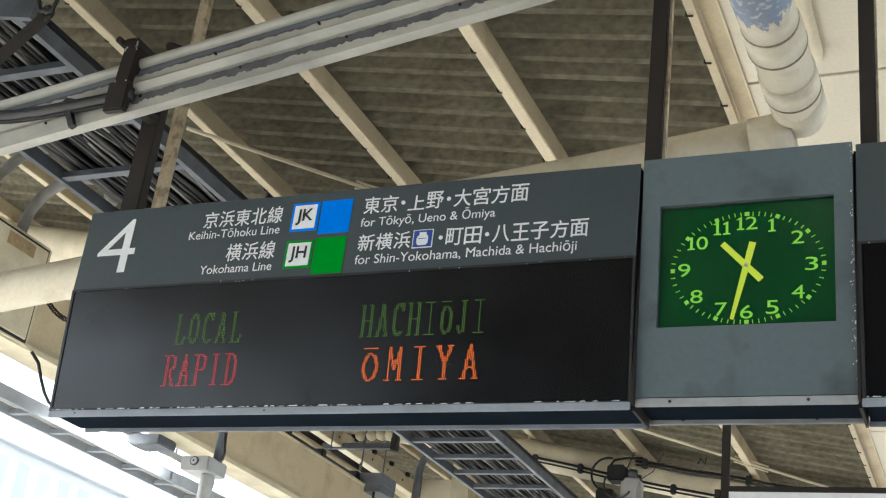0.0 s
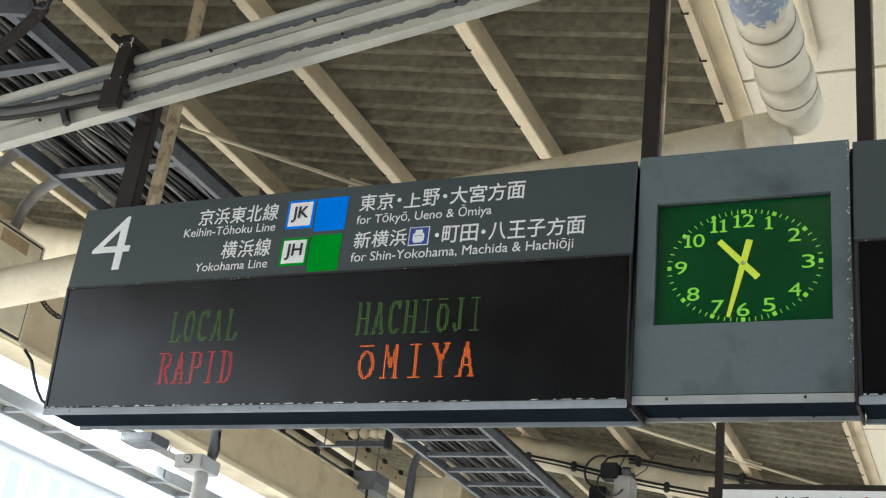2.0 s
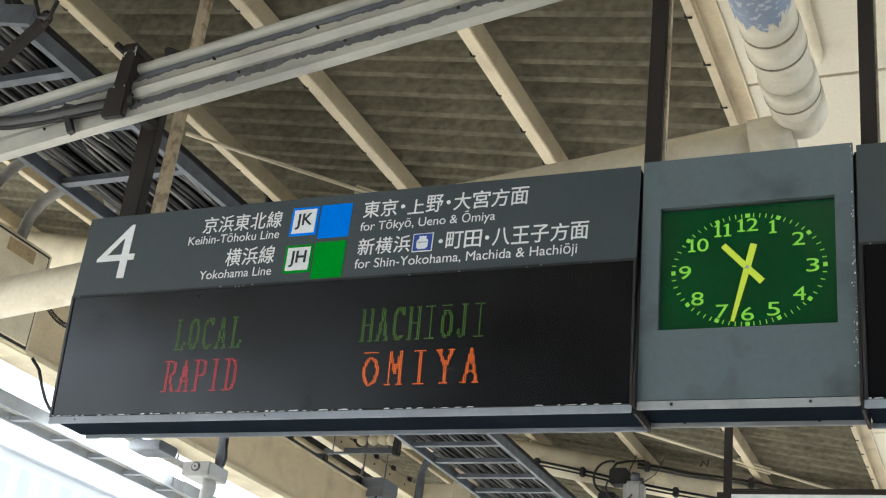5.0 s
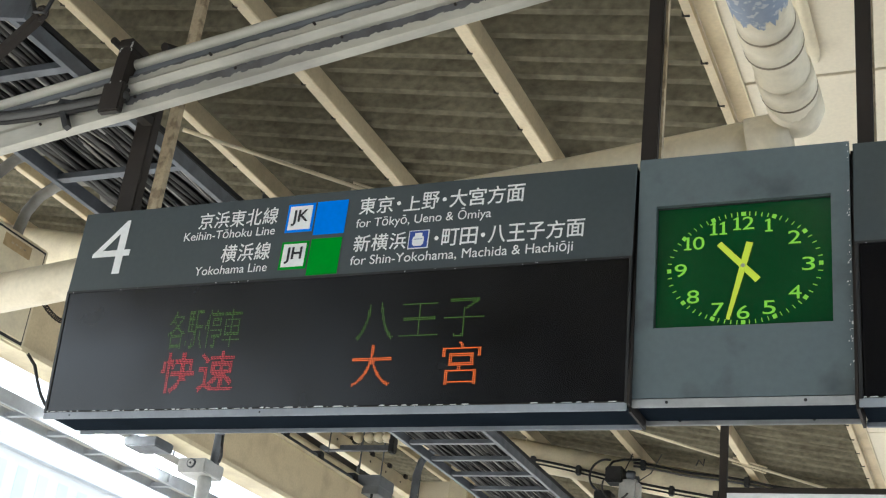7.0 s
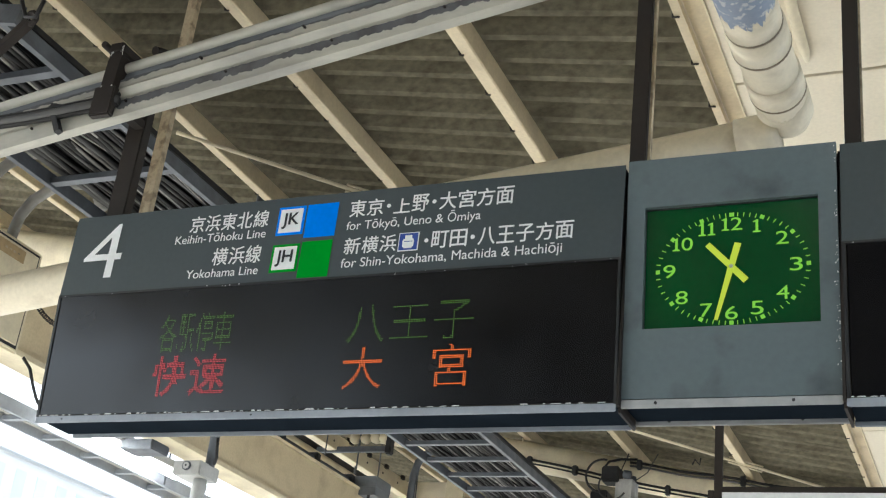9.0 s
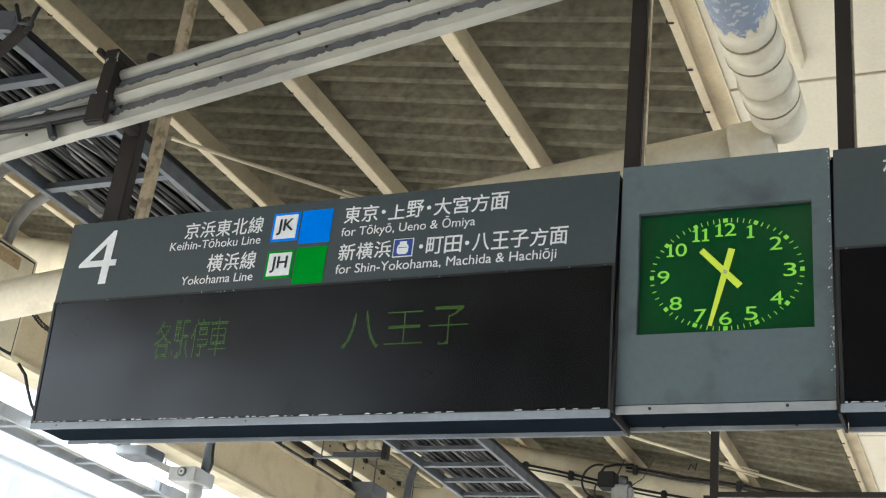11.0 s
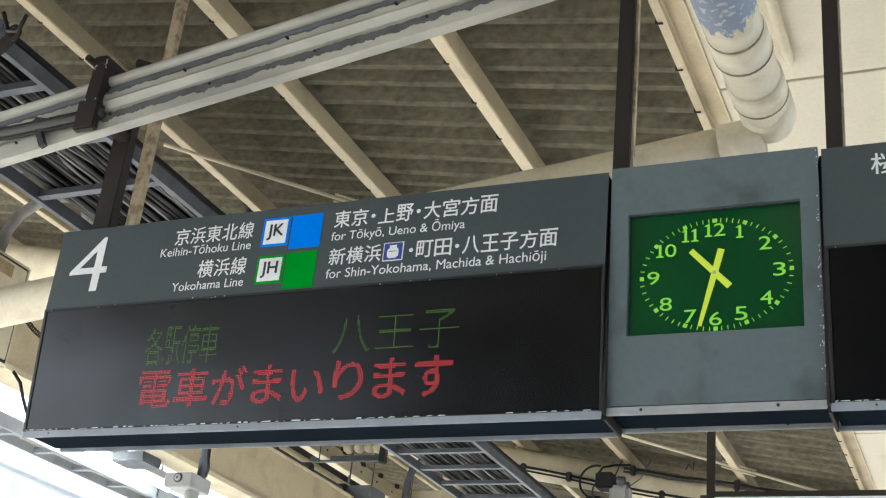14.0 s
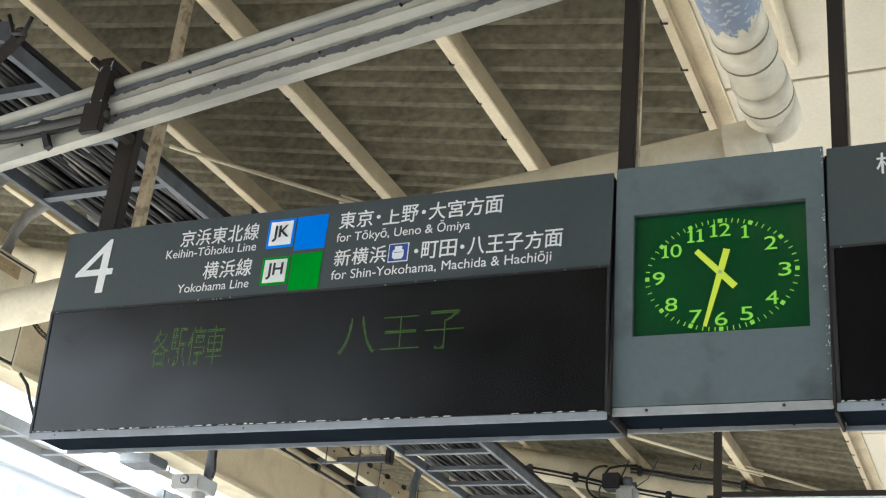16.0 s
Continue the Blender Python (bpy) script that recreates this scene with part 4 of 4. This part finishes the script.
# ladder at the platform edge, against the sky
edge_lad = cable_ladder("edge_cable_ladder", -4.94, -4.72, 3.61, -2, 30, 3.127 - 0.4 * 12, 0.4, "grey steel cable ladder hung along the platform edge", rail=(0.012, 0.085), mat=RAIL)
for x, r in ((-4.88, 0.011), (-4.83, 0.010), (-4.785, 0.012)):
    part("thin_pipe", tube(bmesh.new(), [(x, -2, 3.642 + r), (x, 30, 3.642 + r)], r, 8), BOXGREY, edge_lad, "pale thin pipe", smooth=True)
for y in (4.6, 7.9, 11.2, 14.5):
    for x in (-4.96, -4.70):
        part("hanger_rod", tube(bmesh.new(), [(x, y, 3.61), (x, y, roof_z(x) - 0.02)], 0.007, 6), GALV, edge_lad)
# ---- eaves girder with boxes ----
gd = thing("edge_girder", "long cream painted box girder along the platform edge", "girder", at=(-4.9, 0, 4.0))
part("web", boxes((-4.46, -4.40, -6, 34, 3.835, 4.235), bevel=0.008), CREAM, gd)
# flange paler than the web: the strong light on it is put into its colour
part("bottom_flange", boxes((-4.60, -4.37, -6, 34, 3.80, 3.834)), CREAM_PALE, gd)
part("top_flange", boxes((-4.60, -4.385, -6, 34, 4.236, 4.256)), CREAM_PALE, gd)

# ---- enclosure with conduits ----
CAB_Y, CAB_B, CAB_T = 1.735, 3.47, 4.02
CX = -3.6
eb = thing("junction_cabinet", "cream steel junction cabinet with a brown paper label", "cabinet", at=(-3.8, 1.5, CAB_B))
part("body", boxes((CX - 0.45, CX - 0.012, 0.75, CAB_Y + 0.012, CAB_B, CAB_T), bevel=0.012), CREAM_PALE, eb)
part("door_gasket", boxes((CX - 0.0118, CX - 0.0105, 0.78, CAB_Y - 0.015, CAB_B + 0.02, CAB_T - 0.02)), BLACK, eb)
part("door", boxes((CX - 0.010, CX, 0.79, CAB_Y - 0.028, CAB_B + 0.034, CAB_T - 0.034), bevel=0.004), CREAM_PALE, eb)
part("paper_label", boxes((CX + 0.0005, CX + 0.0015, 1.408, 1.607, 3.905, 3.972)), PAPER, eb, "faded brown paper label")
bm = bmesh.new()
for i in range(4):
    box(bm, CX + 0.0018, CX + 0.002, 1.46 + 0.03 * i, 1.478 + 0.03 * i, 3.934 + 0.003 * (i % 2), 3.945)
part("faded_print", bm, TAN, eb, kind="stuff")
for y in (0.9, 1.15):
    part("hanger_strap", boxes((CX - 0.25, CX - 0.22, y - 0.02, y + 0.02, CAB_T, roof_z(CX - 0.24) - 0.02)), CREAM_PALE, eb)
for dy, pts in ((1.40, [(-3.85, 3.96), (-3.85, 4.10), (-3.83, 4.20), (-3.77, 4.30), (-3.67, 4.38), (-3.53, 4.42), (-3.38, 4.41), (-3.22, 4.34), (-3.08, 4.21), (-3.0, 4.06)]),
                (1.56, [(-3.68, 3.96), (-3.68, 4.06), (-3.66, 4.16), (-3.60, 4.245), (-3.50, 4.30), (-3.38, 4.32), (-3.26, 4.30), (-3.14, 4.24), (-3.04, 4.15), (-2.98, 4.05)])):
    t = thing("bent_conduit", "bent grey flexible conduit from cabinet to cable ladder", "conduit", "bent conduits", at=(pts[0][0], dy, pts[0][1]))
    part("conduit", tube(bmesh.new(), [(a, dy, b) for a, b in pts], 0.029, 14), CONDUIT, t, smooth=True)
ch = thing("hanging_chain", "small dark chain hanging beside the cabinet", "chain", at=(-3.59, 1.76, 3.76))
bm = bmesh.new()
for i in range(14):
    c = Vector((-3.585, 1.75 + 0.0135 * i, 3.752 - 0.0035 * i - 0.0012 * i * (13 - i) * 0.3))
    u = (0.3, 0.9, -0.25)
    tube(bm, arc(c, 0.013, 0, 360, u, (0.8, -0.3, 0.4) if i % 2 else (0.1, 0.25, 0.95), 8), 0.0035, 5, False)
part("links", bm, BROWN, ch, kind="stuff")
wl_ = thing("hanging_cable", "black cable looping down beside the sign", "cable", at=(-4.3, 2.6, 3.8))
part("cable", tube(bmesh.new(), [(-4.38, 2.58, 3.81), (-4.32, 2.60, 3.74), (-4.3, 2.631, 3.655), (-4.3, 2.686, 3.59), (-4.3, 2.742, 3.549), (-4.3, 2.86, 3.52)], 0.010, 8), BLACK, wl_, smooth=True)

# ---- fluorescent lamps under the girder ----
def batten(x, y):
    t = thing("fluorescent_light", "lit fluorescent batten lamp with grey end box", "lamp", "platform lamps", at=(x, y, 3.6))
    part("body", boxes((x - 0.05, x + 0.055, y, y + 1.25, 3.665, 3.72), bevel=0.006), BOXGREY, t)
    part("tube", tube(bmesh.new(), [(x, y + 0.04, 3.63), (x, y + 1.21, 3.63)], 0.016, 10), TUBE, t, smooth=True)
    part("end_box", boxes((x + 0.08, x + 0.34, y + 0.42, y + 0.62, 3.60, 3.665), bevel=0.008), GALV, t)
    part("stem", tube(bmesh.new(), [(x, y + 0.6, 3.72), (x, y + 0.6, 3.802)], 0.012, 8), GALV, t)
    part("arm", boxes((x + 0.056, x + 0.12, y + 0.5, y + 0.54, 3.666, 3.70)), GALV, t)
    return t


first = batten(-4.53, 3.28)
for k in range(1, 5):
    copy_thing(first, Matrix.Translation((-4.53, 3.28 + 2.5 * k, 3.6)))

# ---- small camera-like box on a pole ----
cb = thing("ceiling_sensor_box", "light grey sensor box with a round lens on a pole", "sensor", at=(-3.2, 2.75, 3.15))
part("pole", tube(bmesh.new(), [(-3.13, 2.86, 3.225), (-3.13, 2.86, roof_z(-3.13) - 0.02)], 0.027, 12), GALV, cb, smooth=True)
part("housing", boxes((-3.291, -3.113, 2.75, 2.94, 3.152, 3.231), bevel=0.006), BOXGREY, cb)
part("lens_ring", tube(bmesh.new(), [(-3.20, 2.752, 3.2), (-3.20, 2.742, 3.2)], 0.026, 16), GALV, cb)
part("lens", tube(bmesh.new(), [(-3.20, 2.7415, 3.2), (-3.20, 2.739, 3.2)], 0.019, 16), BOXGREY, cb)
part("pupil", tube(bmesh.new(), [(-3.20, 2.7385, 3.2), (-3.20, 2.737, 3.2)], 0.006, 12), BLACK, cb)
part("neck", tube(bmesh.new(), [(-3.165, 2.85, 3.151), (-3.165, 2.85, 3.11), (-3.17, 2.85, 3.05), (-3.18, 2.85, 2.85)], [0.036, 0.042, 0.036, 0.033], 14), BOXGREY, cb, smooth=True)
part("cable", tube(bmesh.new(), [(-3.09, 2.84, 3.23), (-3.075, 2.83, 3.27), (-3.085, 2.83, 3.33), (-3.095, 2.84, 3.38)], 0.009, 8), BLACK, cb, smooth=True)

# ---- notice board further along ----
nb = thing("notice_sign", "white hanging notice sign in a dark frame", "sign", at=(0.3, 4.5, 3.1))
for x in (-0.697, 1.35):
    part("hanger", boxes((x - 0.024, x + 0.024, 4.485, 4.515, 3.1, (roof_z(x) - 0.03) if x < 0 else 4.265), bevel=0.004), BROWN, nb)
part("frame_top", boxes((-0.672, 1.325, 4.47, 4.53, 3.542, 3.575), bevel=0.004), BROWN, nb)
part("frame_bottom", boxes((-0.672, 1.325, 4.46, 4.54, 3.0, 3.04), bevel=0.004), BROWN, nb)
part("panel", boxes((-0.67, 1.323, 4.475, 4.525, 3.041, 3.541)), POSTER, nb)
part("frame_lug", boxes((-0.755, -0.722, 4.48, 4.52, 3.44, 3.555)), BROWN, nb)
NY = 4.4745
writing("lettering", "この付近は上", -0.60, 0.05, 3.392, 3.502, NY, DARKTEXT, nb, bold=0.02)
writing("lettering", "大", 0.08, 0.19, 3.392, 3.504, NY, REDTEXT, nb, bold=0.03)

# ---- brace rods under the roof ----
def brace(p, q, label="thin cream steel brace rod under the roof"):
    t = thing("brace_rod", label, "rod", "roof brace rods", at=p)
    part("rod", tube(bmesh.new(), [p, q], 0.011, 8), CREAM_PALE, t, smooth=True)
    m = [Vector(p).lerp(Vector(q), k) for k in (0.58, 0.70)]
    d = (m[1] - m[0]).normalized()
    s = d.cross(Vector((0, 1, 0))).normalized() * 0.022
    for k in (-1, 1):
        part("turnbuckle_side", tube(bmesh.new(), [m[0] + k * s, m[1] + k * s], 0.007, 6), CREAM_PALE, t)
    return t


brace((-3.06, 1.878, 4.765), (-1.83, 2.966, 4.64))
brace((-2.3, 6.29, 4.69), (-0.30, 7.43, 4.335))

# ---- things on the far beam ----
sp = thing("beam_camera", "grey and black camera cluster hung under the beam", "camera", at=(-2.15, 7.3, 4.3))
part("black_box", boxes((-2.266, -2.115, 7.24, 7.40, 4.388, 4.523), bevel=0.012), BLACK, sp)
part("black_box", boxes((-2.345, -2.20, 7.22, 7.38, 4.17, 4.31), bevel=0.012), BLACK, sp)
part("grey_shroud", boxes((-2.14, -1.965, 7.22, 7.36, 4.15, 4.41), bevel=0.03), BOXGREY, sp)
part("bracket", boxes((-2.10, -2.0, 7.36, 7.42, 4.39, 4.47), bevel=0.008), GALV, sp)
part("joint", tube(bmesh.new(), [(-2.06, 7.21, 4.44), (-2.0, 7.21, 4.43)], 0.035, 12), GALV, sp, smooth=True)
part("cable", tube(bmesh.new(), arc((-2.25, 7.22, 4.43), 0.14, 75, 265, (1, 0, 0), (0, 0, 1), 14), 0.010, 8), BLACK, sp, smooth=True)
part("cable", tube(bmesh.new(), arc((-2.15, 7.2, 4.34), 0.12, 150, 330, (1, 0, 0), (0, 0, 1), 12), 0.008, 8), CABLE_GREY, sp, smooth=True)
part("cable", tube(bmesh.new(), [(-2.234, 7.25, 4.52), (-2.22, 7.3, 4.575), (-2.13, 7.34, 4.605), (-1.99, 7.36, 4.61)], 0.010, 8), BLACK, sp, smooth=True)
part("wire", tube(bmesh.new(), [(-2.11, 7.3, 4.5), (-2.06, 7.3, 4.62), (-2.03, 7.3, 4.70)], 0.005, 6), BLACK, sp)
part("wire", tube(bmesh.new(), [(-1.97, 7.26, 4.40), (-1.88, 7.28, 4.47), (-1.80, 7.3, 4.64)], 0.005, 6), CABLE_GREY, sp)
bc = thing("beam_cable", "black cables strapped along the beam", "cable", at=(-2.2, 7.4, 4.6))


def upper_cable(x):
    return 4.588 - 0.16 * (x + 2.112) + 0.006 * math.sin(9 * x)


def lower_cable(x):
    return 4.586 - 0.2 * (x + 2.868) + 0.008 * math.sin(4 * x)


part("cable", tube(bmesh.new(), [(x, 7.345, upper_cable(x)) for x in np.arange(-2.05, -0.2, 0.1)], 0.011, 8), CABLE, bc, smooth=True)
part("cable", tube(bmesh.new(), [(x, 7.345, upper_cable(x) - 0.03) for x in np.arange(-2.05, -0.2, 0.1)], 0.009, 8), CABLE_GREY, bc, smooth=True)
part("cable", tube(bmesh.new(), [(x, 7.34, lower_cable(x)) for x in np.arange(-3.3, -0.2, 0.1)], 0.011, 8), CABLE, bc, smooth=True)
part("cable", tube(bmesh.new(), [(x, 7.345, lower_cable(x) - 0.032) for x in np.arange(-3.3, -0.2, 0.1)], 0.008, 8), CABLE, bc, smooth=True)
for x, z in ((-1.966, upper_cable(-1.966)), (-1.10, upper_cable(-1.1)), (-2.53, lower_cable(-2.53)), (-1.715, lower_cable(-1.715)), (-2.95, lower_cable(-2.95))):
    part("cable_clip", boxes((x - 0.022, x + 0.022, 7.315, 7.365, z - 0.055, z + 0.028), bevel=0.008), BLACK, bc)
wi = thing("bent_wire", "bent black wire scrap hooked on the roof sheet", "wire", at=(-1.5, 7.3, 4.6))
part("wire", tube(bmesh.new(), [(-1.510, 7.300, 4.542), (-1.488, 7.300, 4.590), (-1.449, 7.300, 4.542), (-1.442, 7.300, 4.599)], 0.007, 6), BLACK, wi)

# ---- trackside clutter beyond the ladder ----
tr = thing("hung_strut_channel", "galvanised strut channel on threaded rods", "bracket", at=(-4.7, 7.4, 4.7))
part("channel", boxes((-5.117, -4.346, 7.38, 7.42, 4.705, 4.757)), GALV, tr)
for x in (-5.09, -4.676):
    part("rod", tube(bmesh.new(), [(x, 7.4, 4.49), (x, 7.4, roof_z(x) - 0.02)], 0.008, 6), GALV, tr)
part("end_clamp", boxes((-4.39, -4.33, 7.36, 7.44, 4.68, 4.88), bevel=0.01), BLACK, tr)
for k, x in enumerate((-4.724, -4.61, -4.505, -4.413)):
    part("insulator", tube(bmesh.new(), [(x - 0.05, 7.4, 4.835 - 0.006 * k), (x - 0.02, 7.4, 4.836), (x + 0.015, 7.4, 4.836), (x + 0.04, 7.4, 4.83)], [0.03, 0.052, 0.052, 0.03], 14), CREAM_PALE, tr, "cream bobbin", smooth=True)
t = thing("girder_conduit", "galvanised conduit pipes lying along the girder", "conduit", at=(-4.5, 6, 4.3))
part("pipe", tube(bmesh.new(), [(-4.47, 4.5, 4.29), (-4.47, 12, 4.29)], 0.032, 12), GALV, t, smooth=True)
part("pipe", tube(bmesh.new(), [(-4.56, 4.5, 4.30), (-4.56, 12, 4.30)], 0.042, 12), CABLE_GREY, t, smooth=True)
for y in (5.2, 5.65, 6.25, 6.9):
    part("saddle", boxes((-4.52, -4.42, y - 0.035, y + 0.035, 4.257, 4.345), bevel=0.008), BLACK, t)
t = thing("cream_duct", "cream painted pipe beside the girder conduits", "duct", at=(-4.78, 6, 4.5))
part("pipe", tube(bmesh.new(), [(-4.80, 4.5, 4.50), (-4.80, 9.1, 4.50)], 0.05, 12), CREAM_PALE, t, smooth=True)
for y in (5.0, 7.0, 9.0):
    part("drop_rod", tube(bmesh.new(), [(-4.80, y, 4.54), (-4.80, y, roof_z(-4.8) - 0.02)], 0.006, 6), GALV, t)
# plain black box fills the dark band between girder pipes and edge channel
t = thing("dark_duct", "black box filling the dark band above the girder", "duct", at=(-5.2, 6, 4.7))
for y in (5.4, 8.2):
    part("strap", boxes((-5.26, -5.23, y, y + 0.04, 4.931, roof_z(-5.24) - 0.02)), BROWN, t)
part("duct", boxes((-5.36, -5.13, 5.0, 8.7, 4.72, 4.93)), BLACK, t)
t = thing("edge_channel", "pale cream steel channel along the canopy edge", "channel", at=(-4.9, 8, 4.8))
part("channel", boxes((-5.0, -4.9, 5.2, 9.18, 4.72, 4.87), bevel=0.004), CREAM_PALE, t)
bm = bmesh.new()
for k in range(9):
    box(bm, -4.90, -4.875, 5.6 + 0.4 * k, 5.66 + 0.4 * k, 4.85, 4.89)
part("bolts", bm, BROWN, t, kind="stuff")
bm = bmesh.new()
for k in range(10):
    tube(bm, [(-4.8985, 5.5 + 0.36 * k, 4.79), (-4.893, 5.5 + 0.36 * k, 4.79)], 0.011, 8)
part("rivets", bm, BROWN, t, kind="stuff")
# board added to keep the gap dark where sky would show through
t = thing("fascia_board", "dark brown board added to block the sky gap at the canopy edge", "fascia", at=(-5.5, 5, 4.9))
part("board", boxes((-5.50, -5.46, 5.0, 34, 4.75, 5.1)), BROWN, t)
for y in (5.5, 11.0, 18.0):
    part("bracket", boxes((-5.458, -5.42, y, y + 0.06, 4.9, roof_z(-5.44) - 0.02)), BROWN, t)
t = thing("girder_splice_box", "dark grey splice box beside the girder", "box", at=(-4.4, 7.0, 4.25))
part("box", boxes((-4.56, -4.23, 6.98, 7.28, 4.258, 4.36), bevel=0.006), PLATE, t)
part("apron", boxes((-4.395, -4.235, 6.985, 7.27, 4.19, 4.2575)), PLATE, t)
part("drop_pipe", tube(bmesh.new(), [(-4.3, 7.0, 4.19), (-4.3, 7.0, 3.5)], 0.012, 8), BLACK, t)
t = thing("edge_cross_beam", "white painted cross beam at the canopy edge", "beam", at=(-5, 9.3, 4.7))
part("beam", boxes((-6.0, -4.44, 9.2, 9.4, 4.52, 4.93), bevel=0.01), WHITE, t)
t = thing("bent_drain", "grey bent conduit dropping past the cross beam", "conduit", at=(-3.98, 7.2, 4.3))
part("conduit", tube(bmesh.new(), [(-3.66, 7.2, roof_z(-3.66) - 0.02), (-3.70, 7.2, 4.78), (-3.80, 7.2, 4.67), (-3.88, 7.2, 4.62), (-3.95, 7.2, 4.55), (-3.985, 7.2, 4.43), (-3.99, 7.2, 4.19), (-3.99, 7.2, 3.7)], 0.034, 12), GALV, t, smooth=True)
column(-4.36, 9.1, roof_z(-4.36) - 0.03)
column(-4.36, 20.5, roof_z(-4.36) - 0.03)

# ---- far side of the tracks ----
bd = thing("office_building", "pale office building with teal windows across the tracks", "building", at=(-42, 45, -1.2))
part("wall", boxes((-60, -40, 10, 90, -1.2, 15.0)), FACADE, bd)
part("roof", boxes((-60.4, -39.6, 9.6, 90.4, 15.001, 15.5)), FACADE, bd)
for k in range(34):
    for s in range(4):
        y = 28 + 1.45 * k
        z = 2.0 + 3.4 * s
        part("window", boxes((-40.06, -39.98, y, y + 0.7, z, z + 2.3)), TEAL, bd)


# ---- what moves ----
def shown(ob, spans):
    """Lamps of a message: out in front of the screen while lit, 12 mm inside it while dark."""
    home = Matrix.Translation(ob.location)
    sunk = Matrix.Translation(ob.location + Vector((0, 0.012, 0)))
    rows, t = [], 0.0
    state = any(a <= 0.0 < b for a, b in spans)
    rows.append((0.0, home if state else sunk))
    for a, b in spans:
        if a > 0:
            rows += [(a - 0.0334, sunk), (a, home)]
        if b < 16:
            rows += [(b - 0.0334, home), (b, sunk)]
    rows.append((16.0, rows[-1][1]))
    walk(ob, rows)


def motions():
    for ob in TOP_EN + LOW_EN:
        shown(ob, [(0, 5.2)])
    for ob in TOP_JP:
        shown(ob, [(5.2334, 16.1)])
    for ob in LOW_JP:
        shown(ob, [(5.2334, 10.2)])
    for ob in ARRIVING:
        shown(ob, [(10.2667, 10.8), (11.2667, 12.4667), (13.0667, 14.1667), (14.6667, 15.8667)])
    # the clock's hands creep on
    for ob, rate in ((MINUTE, 0.1), (HOUR, 0.1 / 12)):
        m = ob.matrix_basis.copy()
        walk(ob, [(0, m), (16, m @ pose(0, 0, 0, 0, rate * 16, 0))])


motions()
